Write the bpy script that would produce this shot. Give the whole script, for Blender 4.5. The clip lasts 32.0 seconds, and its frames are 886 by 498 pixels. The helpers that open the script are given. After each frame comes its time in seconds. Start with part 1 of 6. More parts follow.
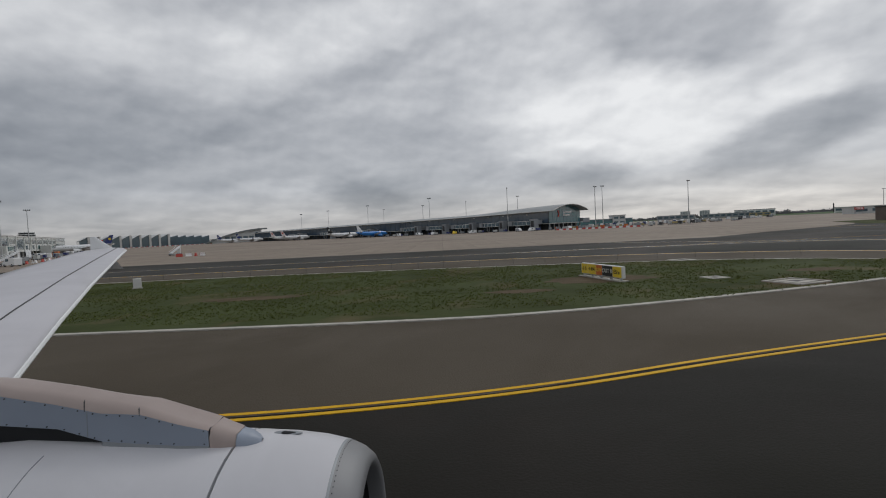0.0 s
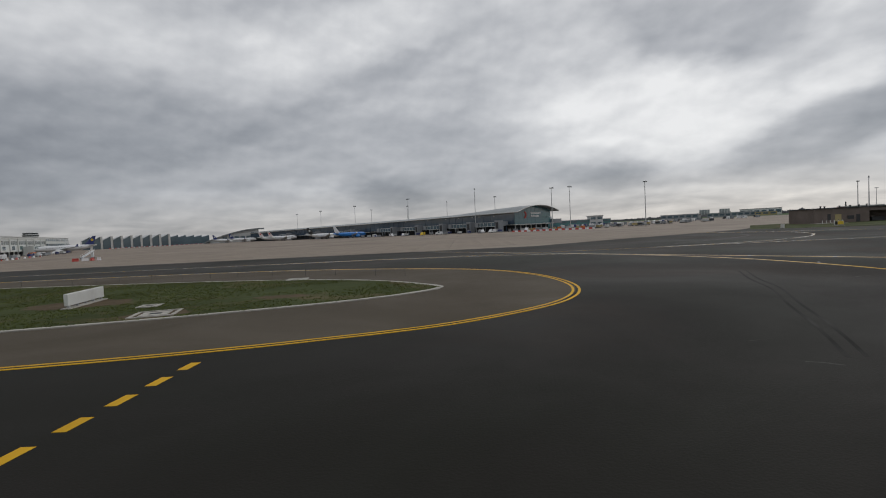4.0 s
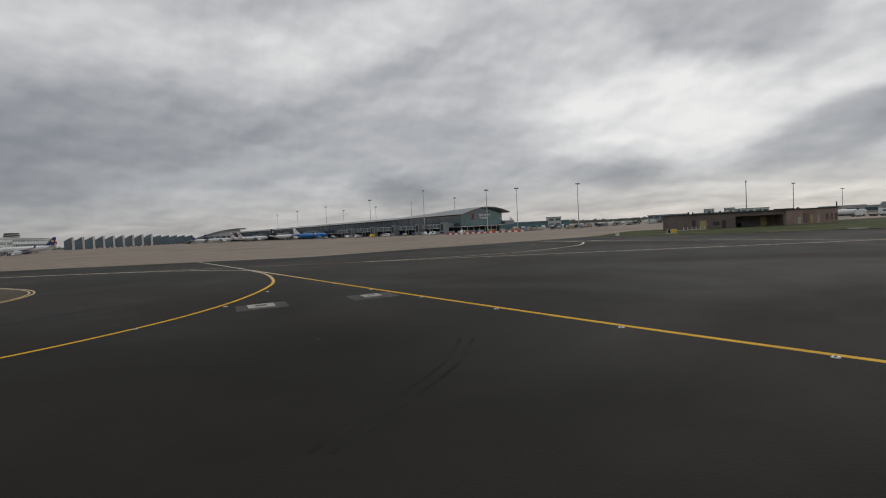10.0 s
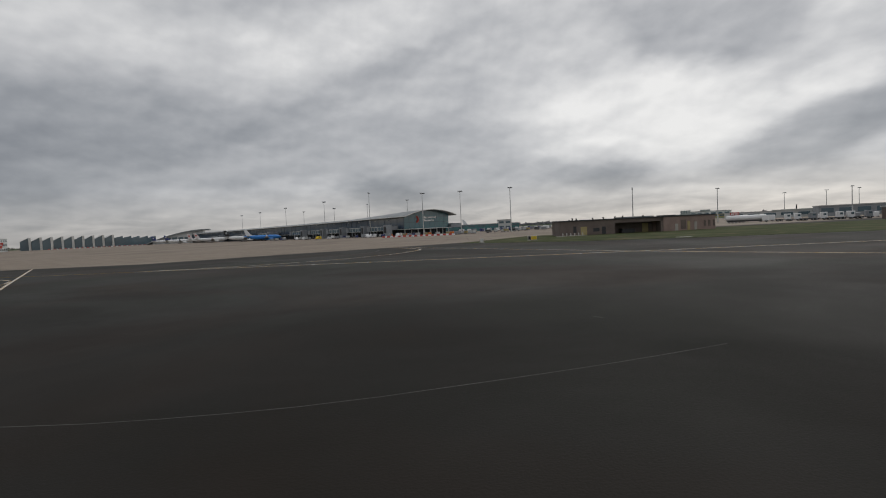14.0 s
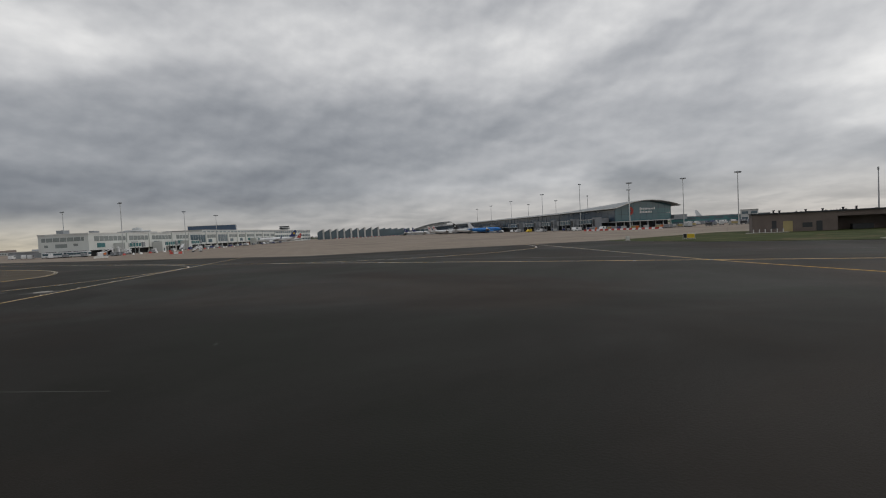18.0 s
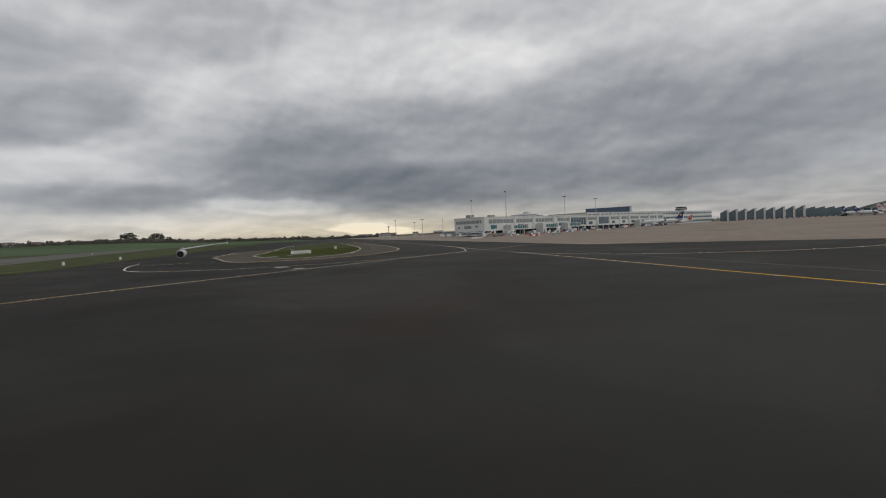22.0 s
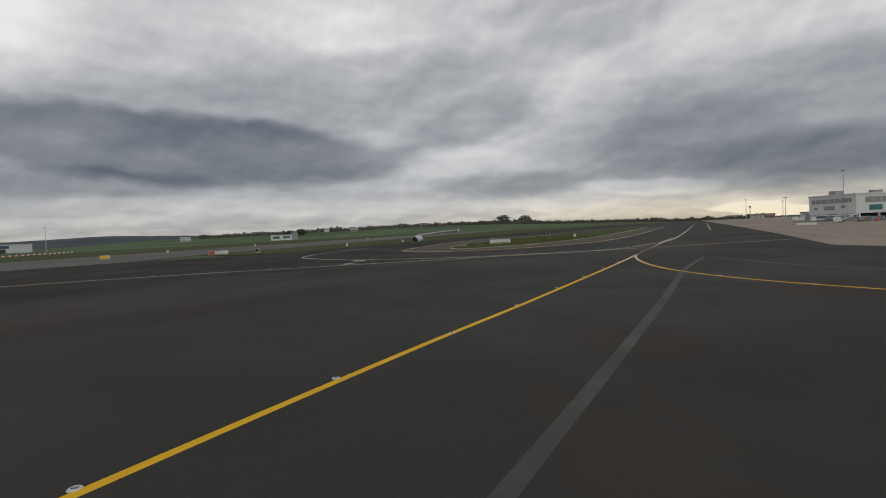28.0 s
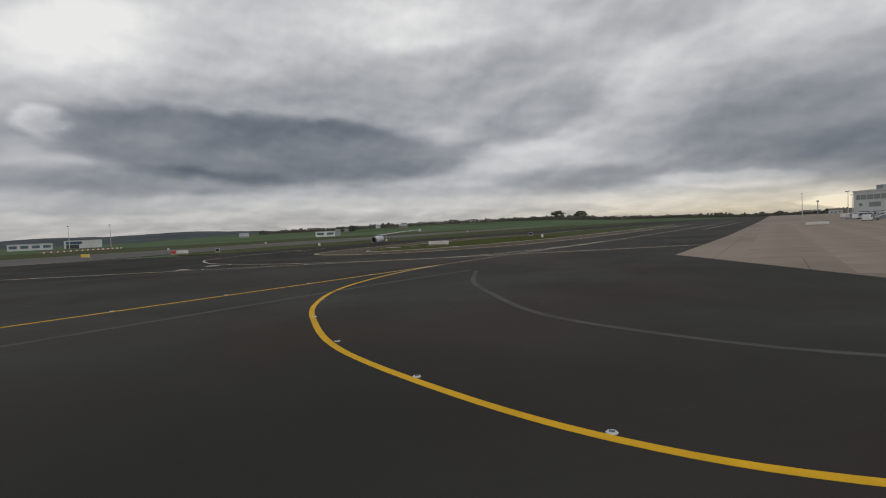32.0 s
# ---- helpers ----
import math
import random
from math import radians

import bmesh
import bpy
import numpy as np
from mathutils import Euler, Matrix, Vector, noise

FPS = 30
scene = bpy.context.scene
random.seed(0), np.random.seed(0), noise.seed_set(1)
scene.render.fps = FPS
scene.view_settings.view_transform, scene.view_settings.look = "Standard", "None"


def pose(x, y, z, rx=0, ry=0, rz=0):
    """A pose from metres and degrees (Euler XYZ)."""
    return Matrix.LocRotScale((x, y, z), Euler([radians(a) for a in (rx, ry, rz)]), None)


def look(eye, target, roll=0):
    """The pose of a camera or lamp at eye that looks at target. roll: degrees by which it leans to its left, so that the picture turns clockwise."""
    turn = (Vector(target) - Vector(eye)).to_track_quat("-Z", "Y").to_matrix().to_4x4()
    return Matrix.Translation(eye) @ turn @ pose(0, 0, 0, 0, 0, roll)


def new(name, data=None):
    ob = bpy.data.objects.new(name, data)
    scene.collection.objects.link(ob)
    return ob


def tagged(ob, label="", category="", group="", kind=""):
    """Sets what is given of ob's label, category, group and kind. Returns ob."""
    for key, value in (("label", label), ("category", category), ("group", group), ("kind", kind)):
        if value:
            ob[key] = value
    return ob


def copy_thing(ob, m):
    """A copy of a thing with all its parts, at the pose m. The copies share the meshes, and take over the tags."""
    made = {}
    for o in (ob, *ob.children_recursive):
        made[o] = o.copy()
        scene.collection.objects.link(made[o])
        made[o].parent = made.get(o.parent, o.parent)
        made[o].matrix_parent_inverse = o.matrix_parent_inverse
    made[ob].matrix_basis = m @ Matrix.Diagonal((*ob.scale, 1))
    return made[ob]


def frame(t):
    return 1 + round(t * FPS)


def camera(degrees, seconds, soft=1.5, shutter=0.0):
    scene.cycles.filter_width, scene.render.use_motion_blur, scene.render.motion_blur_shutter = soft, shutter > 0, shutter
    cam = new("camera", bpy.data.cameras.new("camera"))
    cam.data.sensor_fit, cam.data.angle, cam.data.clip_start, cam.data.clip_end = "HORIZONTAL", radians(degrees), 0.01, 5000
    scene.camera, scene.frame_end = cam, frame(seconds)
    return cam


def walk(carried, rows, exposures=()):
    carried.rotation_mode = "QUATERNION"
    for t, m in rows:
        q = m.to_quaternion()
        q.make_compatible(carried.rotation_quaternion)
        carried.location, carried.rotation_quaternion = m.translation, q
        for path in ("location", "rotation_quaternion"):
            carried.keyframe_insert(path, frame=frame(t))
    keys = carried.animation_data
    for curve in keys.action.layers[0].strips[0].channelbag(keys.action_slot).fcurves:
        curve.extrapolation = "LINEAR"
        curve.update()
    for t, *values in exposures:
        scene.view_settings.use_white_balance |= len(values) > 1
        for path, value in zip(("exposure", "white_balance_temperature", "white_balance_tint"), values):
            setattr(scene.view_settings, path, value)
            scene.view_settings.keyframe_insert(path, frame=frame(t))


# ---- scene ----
# Camera: seconds, x, y, heading to the left of north, tilt, lean. It rides at one height.
EYE = 4.4
cam = camera(83.4, 32.0, soft=1.05)
PATH = [
    (0.0, 0.00, -0.00, -0.00, -2.30, -2.90),
    (0.5, 5.56, -0.08, 0.10, -2.32, -2.91),
    (1.0, 11.00, -0.12, 0.24, -2.29, -2.92),
    (1.5, 16.33, -0.12, 0.50, -2.31, -2.90),
    (2.0, 21.54, -0.04, 0.84, -2.31, -2.96),
    (2.5, 26.72, 0.11, 1.17, -2.30, -3.06),
    (3.0, 31.79, 0.36, 1.57, -2.29, -3.05),
    (3.5, 36.46, 0.66, 2.04, -2.33, -2.97),
    (5.5, 52.96, 2.20, 4.02, -2.33, -3.01),
    (6.0, 56.64, 2.66, 4.53, -2.30, -3.02),
    (6.5, 60.21, 3.11, 4.85, -2.33, -2.95),
    (7.0, 63.83, 3.55, 5.06, -2.33, -2.93),
    (7.5, 67.61, 3.96, 5.07, -2.33, -2.88),
    (8.0, 71.39, 4.28, 5.02, -2.33, -2.90),
    (8.5, 75.24, 4.53, 4.80, -2.34, -2.93),
    (9.0, 79.12, 4.68, 4.47, -2.35, -2.98),
    (9.5, 83.08, 4.80, 4.16, -2.40, -2.95),
    (10.0, 87.17, 4.89, 3.77, -2.44, -2.91),
    (10.5, 91.15, 4.93, 3.39, -2.42, -2.93),
    (11.0, 95.07, 4.94, 3.03, -2.42, -2.90),
    (11.5, 99.00, 4.91, 2.65, -2.45, -2.87),
    (12.0, 102.94, 4.85, 2.28, -2.43, -2.91),
    (12.5, 106.83, 4.79, 2.02, -2.45, -2.90),
    (13.0, 110.62, 4.73, 1.89, -2.43, -2.91),
    (13.5, 114.32, 4.71, 2.05, -2.47, -2.81),
    (15.5, 127.92, 6.31, 5.46, -2.24, -2.89),
    (16.0, 131.25, 7.22, 9.15, -2.18, -2.89),
    (16.5, 134.50, 8.44, 13.99, -2.12, -2.82),
    (17.0, 137.62, 9.99, 19.14, -2.09, -2.79),
    (17.5, 140.56, 11.88, 24.63, -2.10, -2.82),
    (18.0, 143.28, 14.04, 30.08, -2.09, -2.88),
    (18.5, 145.76, 16.47, 35.74, -2.09, -2.89),
    (19.0, 147.99, 19.14, 41.32, -2.08, -2.84),
    (19.5, 150.02, 22.07, 46.88, -2.05, -2.81),
    (20.0, 151.80, 25.28, 52.45, -2.03, -2.90),
    (20.5, 153.32, 28.75, 58.06, -2.04, -2.80),
    (21.0, 154.51, 32.42, 63.74, -2.00, -2.75),
    (21.5, 155.34, 36.24, 69.46, -1.99, -2.74),
    (22.0, 155.79, 40.15, 75.15, -1.98, -2.76),
    (22.5, 155.84, 44.07, 80.93, -1.99, -2.84),
    (23.0, 155.52, 47.96, 86.52, -1.95, -2.75),
    (23.5, 154.83, 51.75, 91.99, -1.88, -2.79),
    (24.0, 153.81, 55.41, 97.20, -1.90, -2.70),
    (24.5, 152.48, 58.97, 102.16, -1.96, -2.72),
    (25.0, 150.88, 62.50, 105.97, -2.02, -2.62),
    (25.5, 149.14, 66.01, 108.01, -2.03, -2.70),
    (27.5, 141.14, 79.41, 114.86, -2.17, -2.66),
    (28.0, 138.80, 82.89, 116.30, -2.21, -2.57),
    (28.5, 136.42, 86.32, 117.59, -2.23, -2.75),
    (29.0, 134.03, 89.72, 118.78, -2.22, -2.73),
    (29.5, 131.61, 93.11, 119.89, -2.26, -2.68),
    (30.0, 129.17, 96.49, 120.83, -2.27, -2.67),
    (30.5, 126.70, 99.89, 121.70, -2.30, -2.60),
    (31.0, 124.16, 103.34, 122.45, -2.33, -2.61),
    (31.5, 121.60, 106.79, 123.13, -2.33, -2.59),
    (32.0, 119.01, 110.27, 123.74, -2.40, -2.58),
]
walk(cam, [(t, pose(x, y, EYE, 90 + tilt, 0, turn) @ pose(0, 0, 0, 0, 0, lean)) for t, x, y, turn, tilt, lean in PATH],
     [(0.0, 0.0, 6320, 10), (3.0, 0.0, 6320, 10), (6.0, 0.0, 6500, 10), (32.0, 0.0, 6500, 10)])

# ---- world, sun ----
world = bpy.data.worlds.new("overcast_sky")
scene.world = world
world.use_nodes = True


class Nodes:
    """Short hand for node trees."""

    def __init__(self, tree):
        self.tree = tree

    def add(self, kind, ins=(), **settings):
        n = self.tree.nodes.new(kind)
        for key, value in settings.items():
            setattr(n, key, value)
        for key, value in dict(ins).items():
            if isinstance(value, bpy.types.NodeSocket):
                self.tree.links.new(value, n.inputs[key])
            else:
                n.inputs[key].default_value = value
        return n

    def math(self, op, a, b=0.0, clamp=False):
        return self.add("ShaderNodeMath", {0: a, 1: b}, operation=op, use_clamp=clamp).outputs[0]

    def noise(self, vector, scale, detail=4.0, rough=0.55, distortion=0.0):
        return self.add("ShaderNodeTexNoise", {"Vector": vector, "Scale": scale, "Detail": detail, "Roughness": rough, "Distortion": distortion}).outputs["Fac"]

    def ramp(self, fac, stops):
        n = self.add("ShaderNodeValToRGB", {"Fac": fac})
        e = n.color_ramp.elements
        while len(e) < len(stops):
            e.new(0.5)
        for el, (at, c) in zip(e, stops):
            el.position = at
            el.color = (*c, 1) if len(c) == 3 else c
        return n.outputs[0]

    def mix(self, fac, a, b, kind="MIX"):
        n = self.add("ShaderNodeMix", data_type="RGBA", blend_type=kind)
        for slot, value in ((0, fac), (6, a), (7, b)):
            if isinstance(value, bpy.types.NodeSocket):
                self.tree.links.new(value, n.inputs[slot])
            else:
                n.inputs[slot].default_value = value if slot == 0 else (*value, 1)[:4]
        return n.outputs[2]


w = Nodes(world.node_tree)
w.tree.nodes.clear()
way = w.add("ShaderNodeTexCoord").outputs["Generated"]
turned = w.add("ShaderNodeVectorRotate", {"Vector": way, "Angle": radians(-150)}, rotation_type="Z_AXIS").outputs[0]
xyz = w.add("ShaderNodeSeparateXYZ", {0: turned}).outputs
round_deg = w.math("ADD", w.math("MULTIPLY", w.math("ARCTAN2", xyz[1], xyz[0]), 57.2958), 150.0)
height_deg = w.math("MULTIPLY", w.math("ARCSINE", xyz[2]), 57.2958)
# the cloud layer flattens towards the horizon
lift = w.math("ADD", w.math("MULTIPLY", height_deg, 0.15), w.math("MULTIPLY", w.math("LOGARITHM", w.math("ADD", w.math("MAXIMUM", height_deg, 0.0), 3.0), 2.71828), 0.9))
chart = w.add("ShaderNodeCombineXYZ", {0: w.math("MULTIPLY", round_deg, 0.125), 1: lift, 2: 0.0}).outputs[0]
above = w.add("ShaderNodeVectorMath", {0: chart, 1: (0.05, 0.14, 0.0)}, operation="ADD").outputs[0]


def about(value, amount):
    return w.math("MULTIPLY", w.math("SUBTRACT", value, 0.5), amount)


def spread(*values):
    total = values[0]
    for value in values[1:]:
        total = w.math("ADD", total, value)
    return total


big = w.noise(chart, 0.42, 3.0, 0.5)
heaps = w.noise(chart, 1.4, 4.0, 0.45)
heaps_above = w.noise(above, 1.4, 4.0, 0.45)
relief = w.math("SUBTRACT", heaps, heaps_above)
fine = w.noise(chart, 3.6, 4.0, 0.5)
# wind-torn outlines of the large clouds: a slow bend and a fine fray
drift = w.add("ShaderNodeTexNoise", {"Vector": chart, "Scale": 0.8, "Detail": 2.0, "Roughness": 0.5}).outputs["Color"]
fray = w.add("ShaderNodeTexNoise", {"Vector": chart, "Scale": 2.6, "Detail": 3.5, "Roughness": 0.48}).outputs["Color"]
reach = w.add("ShaderNodeMapRange", {0: height_deg, 1: 0.0, 2: 14.0, 3: 0.5, 4: 1.0}).outputs[0]


def swayed(colour, wide, tall):
    off = w.add("ShaderNodeVectorMath", {0: colour, 1: (0.5, 0.5, 0.5)}, operation="SUBTRACT").outputs[0]
    return w.add("ShaderNodeVectorMath", {0: off, 1: w.add("ShaderNodeCombineXYZ", {0: wide, 1: w.math("MULTIPLY", reach, tall), 2: 0.0}).outputs[0]}, operation="MULTIPLY").outputs[0]


sway = w.add("ShaderNodeVectorMath", {0: swayed(drift, 6.5, 3.0), 1: swayed(fray, 3.0, 1.5)}, operation="ADD").outputs[0]
spot = w.add("ShaderNodeVectorMath", {0: w.add("ShaderNodeCombineXYZ", {0: round_deg, 1: height_deg, 2: 0.0}).outputs[0], 1: sway}, operation="ADD").outputs[0]
# clouds: bearing, height, half widths, slant in degrees, lightness, softness of the edge
NORTH_CLOUDS = [(64, 18.6, 9.6, 4.2, 12, -.12, .6), (55, 7.0, 8.5, 2.4, -15, -.14, .7), (73, 4.6, 6.5, 1.6, 5, -.12, 1.0), (97, 4.3, 8.1, 2.0, 3, -.05, 1.0), (70, 10.8, 19, 5.0, 7, .16, 1.0), (74, 7.4, 5.3, 1.6, 6, .05, .6), (102, 21.3, 11.7, 3.2, -15, .08, .9),
                (100, 16.3, 20.5, 1.7, -21, -.05, .8), (106, 5.2, 5.4, 1.5, 2, .05, .7), (128, 12.3, 14, 6.9, -5, -.04, 1.0), (60, 2.2, 12.3, .9, 5, .07, .9), (53, 11.8, 3.9, 1.9, -7, .08, .7), (131, 5.0, 10.2, 2.0, 0, -.04, 1.0)]
NORTHWEST_CLOUDS = [(138, 5.7, 9.7, 3.6, -8, -.06, 1.0), (160, 5.4, 24, 3.2, 1, -.09, 1.0), (167, 3.7, 14, 1.8, 1, -.04, 1.0), (173, .7, 5.5, .6, 3, .2, .6), (114, 3.1, 15, 2.3, 4, .05, .9), (152, 19.6, 10.6, 2.6, -4, .06, .7), (99, 3.6, 5.1, 1.6, 6, -.07, .7),
                    (139, 11.7, 31, 5.5, 1, -.03, 1.0), (123, 19.1, 25, 5.0, 6, .07, 1.0), (150, 4.6, 24, 2.8, 4, -.05, 1.0), (146, 10.6, 24, 4.7, 7, -.04, 1.0), (147, 15, 12, 7, 0, -.05, 1.0)]
WEST_CLOUDS = [(190, 21.6, 9.5, 3.6, 2, -.07, .6), (203, 12.1, 8.5, 2.7, -17, -.10, .6), (199, 4.9, 9.5, 1.6, 1, -.14, .8), (184, 1.8, 20, 1.5, 2, .11, .8), (190, 12.8, 6.0, 4.9, -23, .07, .8), (168, 18.2, 18, 4.0, 2, .07, .6), (184, 3.7, 7.2, 1.0, 4, .11, .6),
               (170, 5.2, 11.0, 2.4, 5, -.08, 1.0), (162, 9.0, 16, 6.0, 8, -.06, 1.0), (183, 9.0, 15, 5.2, 6, -.13, 1.0), (172, 13, 12, 4, 8, -.05, 1.0), (181, 6.5, 13, 6, 0, -.06, 1.0)]
SOUTHWEST_CLOUDS = [(232, 9.2, 21, 3.3, 3, -.2, .4), (221, 14.7, 23, 4.4, -7, -.11, .7), (214, 17.5, 9, 3.0, -22, .03, .7), (244, 5.9, 13.6, 1.5, 0, -.13, .7), (249, 18.2, 9, 5.1, -9, .17, .9), (252, 10.8, 2.6, 1.4, -5, .16, .6), (218, 22, 10, 3.0, 1, .10, .8),
                    (204, 8.2, 11, 1.8, -4, .07, .8), (224, 3.2, 20, 1.3, 2, .08, .8), (246, 14.3, 8.2, 3.0, -6, -.05, .8), (246, 2.5, 13.6, .6, 1, .06, .8), (266, 8.3, 11, 2.4, -6, -.13, .8), (266, 14.2, 11, 3.1, -12, .06, .9), (231, 5.0, 26, 6.0, 0, -.05, 1.0)]
lightness = w.ramp(w.math("DIVIDE", round_deg, 360.0), [(0.1, (0.76, 0.76, 0.76)), (0.19, (0.75, 0.75, 0.75)), (0.25, (0.69, 0.69, 0.69)), (0.33, (0.655, 0.655, 0.655)), (0.42, (0.69, 0.69, 0.69)), (0.5, (0.70, 0.70, 0.70)), (0.58, (0.725, 0.725, 0.725)), (0.72, (0.70, 0.70, 0.70))])
lightness = w.math("ADD", lightness, w.add("ShaderNodeMapRange", {0: height_deg, 1: 9.0, 2: 20.0, 3: 0.0, 4: 0.06}, interpolation_type="SMOOTHSTEP").outputs[0])
for bearing, high, wide, tall, slant, strength, soft in NORTH_CLOUDS + NORTHWEST_CLOUDS + WEST_CLOUDS + SOUTHWEST_CLOUDS:
    off = w.add("ShaderNodeVectorMath", {0: spot, 1: (bearing, high, 0)}, operation="SUBTRACT").outputs[0]
    if slant:
        off = w.add("ShaderNodeVectorRotate", {"Vector": off, "Angle": radians(-slant)}, rotation_type="Z_AXIS").outputs[0]
    off = w.add("ShaderNodeVectorMath", {0: off, 1: (1 / wide, 1 / tall, 0)}, operation="MULTIPLY").outputs[0]
    far = w.add("ShaderNodeVectorMath", {0: off}, operation="LENGTH").outputs["Value"]
    lightness = w.math("ADD", lightness, w.add("ShaderNodeMapRange", {0: far, 1: 1.25 - soft, 2: 1.25, 3: strength, 4: 0.0}, interpolation_type="SMOOTHSTEP").outputs[0])
# thin layers low down, heaped cloud above, lit from over the layer
bands = w.add("ShaderNodeCombineXYZ", {0: w.math("MULTIPLY", round_deg, 0.13), 1: w.math("MULTIPLY", height_deg, 0.75), 2: 3.0}).outputs[0]
layered = w.add("ShaderNodeMapRange", {0: w.noise(bands, 1.25, 6.0, 0.55, 0.5), 1: 0.34, 2: 0.64, 3: -0.05, 4: 0.05}, interpolation_type="SMOOTHSTEP").outputs[0]
strata = spread(layered, about(heaps, 0.10), w.math("MULTIPLY", relief, 0.2))
heaped = spread(about(big, 0.10), about(heaps, 0.12), w.math("MULTIPLY", relief, 0.18), about(fine, 0.035))
low_down = w.add("ShaderNodeMapRange", {0: height_deg, 1: 0.5, 2: 4.0, 3: 0.8, 4: 0.0}, interpolation_type="SMOOTHSTEP").outputs[0]
lightness = w.math("ADD", lightness, w.add("ShaderNodeMix", {0: low_down, 2: heaped, 3: strata}).outputs[0])
# from dark blue-grey undersides to thin bright cloud
cloud = w.ramp(lightness, [(0.3, (0.073, 0.088, 0.104)), (0.4, (0.130, 0.147, 0.174)), (0.5, (0.206, 0.220, 0.245)), (0.6, (0.308, 0.322, 0.345)), (0.7, (0.440, 0.449, 0.467)), (0.8, (0.600, 0.604, 0.612)), (0.92, (0.830, 0.825, 0.815))])
low = w.add("ShaderNodeMapRange", {0: height_deg, 1: 0.0, 2: 5.0, 3: 0.55, 4: 0.0}).outputs[0]
cloud = w.mix(low, cloud, w.mix(1.0, cloud, (1.09, 0.99, 0.85), "MULTIPLY"))
glow = w.math("MULTIPLY", w.add("ShaderNodeMapRange", {0: height_deg, 1: 0.5, 2: 3.6, 3: 1.0, 4: 0.0}).outputs[0], w.add("ShaderNodeMapRange", {0: w.math("ABSOLUTE", w.math("SUBTRACT", round_deg, 175.0)), 1: 8.0, 2: 38.0, 3: 0.8, 4: 0.0}).outputs[0])
cloud = w.mix(glow, cloud, w.mix(1.0, cloud, (1.08, 0.98, 0.74), "MULTIPLY"))
sky = w.add("ShaderNodeTexSky", sky_type="NISHITA", sun_disc=False, sun_elevation=radians(40), sun_rotation=radians(34)).outputs[0]
clear = w.mix(1.0, sky, (0.1, 0.1, 0.1), "MULTIPLY")
w.add("ShaderNodeOutputWorld", {0: w.add("ShaderNodeBackground", {0: w.mix(0.97, clear, cloud), 1: 1.0}).outputs[0]})

sun = new("sun", bpy.data.lights.new("sun", "SUN"))
sun.data.energy, sun.data.angle, sun.data.color = 0.7, radians(20), (1.0, 0.96, 0.9)
sun.matrix_world = look((0, 0, 300), (-200, -300, 0))

# ---- materials ----
def material(name, colour, rough=0.6, metal=0.0, dark=0.75, grain=8.0, stain=0.3, bump=0.0, spec=0.5, vary=0.0):
    """A plain surface with grain and stains at two scales. dark: how much darker the stains are."""
    m = bpy.data.materials.new(name)
    m.use_nodes = True
    t = Nodes(m.node_tree)
    b = t.tree.nodes["Principled BSDF"]
    place = t.add("ShaderNodeTexCoord").outputs["Object"]
    f = t.add("ShaderNodeMapRange", {0: t.noise(place, grain, 4.0), 1: 0.35, 2: 0.65}).outputs[0]
    s = t.add("ShaderNodeMapRange", {0: t.noise(place, stain, 5.0, 0.6, 0.5), 1: 0.35, 2: 0.7}).outputs[0]
    low = tuple(c * dark for c in colour)
    mid = tuple(c * (1 + dark) / 2 for c in colour)
    c = t.mix(s, low, colour)
    c = t.mix(t.math("MULTIPLY", f, 0.35), c, mid)
    if vary:
        r = t.add("ShaderNodeObjectInfo").outputs["Random"]
        k = t.add("ShaderNodeMapRange", {0: r, 3: 1 - vary, 4: 1 + vary}).outputs[0]
        k = t.add("ShaderNodeCombineColor", {0: k, 1: k, 2: k}).outputs[0]
        c = t.mix(1.0, c, k, "MULTIPLY")
    t.tree.links.new(c, b.inputs["Base Color"])
    b.inputs["Metallic"].default_value = metal
    b.inputs["Specular IOR Level"].default_value = spec
    t.tree.links.new(t.add("ShaderNodeMapRange", {0: s, 3: min(1.0, rough * 1.15), 4: rough * 0.9}).outputs[0], b.inputs["Roughness"])
    if bump:
        t.tree.links.new(t.add("ShaderNodeBump", {"Strength": bump, "Distance": 0.02, "Height": f}).outputs[0], b.inputs["Normal"])
    return m


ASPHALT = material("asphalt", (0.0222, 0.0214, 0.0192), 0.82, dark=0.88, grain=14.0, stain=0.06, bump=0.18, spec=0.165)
# greyer inner taxiway, ragged at its edges; sheen and dimming put into the colour
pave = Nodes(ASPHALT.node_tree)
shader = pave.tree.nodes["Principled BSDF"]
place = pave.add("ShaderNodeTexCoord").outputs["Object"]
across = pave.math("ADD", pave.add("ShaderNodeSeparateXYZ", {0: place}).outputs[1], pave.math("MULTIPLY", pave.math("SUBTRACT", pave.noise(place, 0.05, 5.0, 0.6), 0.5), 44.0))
tone_by_place = pave.ramp(pave.math("DIVIDE", across, 120.0), [(0.0, (0.58, 0.53, 0.46)), (0.2, (0.69, 0.67, 0.63)), (0.36, (1.14, 1.13, 1.11)), (0.48, (1.36, 1.36, 1.37)), (0.66, (1.5, 1.5, 1.5)), (0.85, (1.2, 1.2, 1.2))])
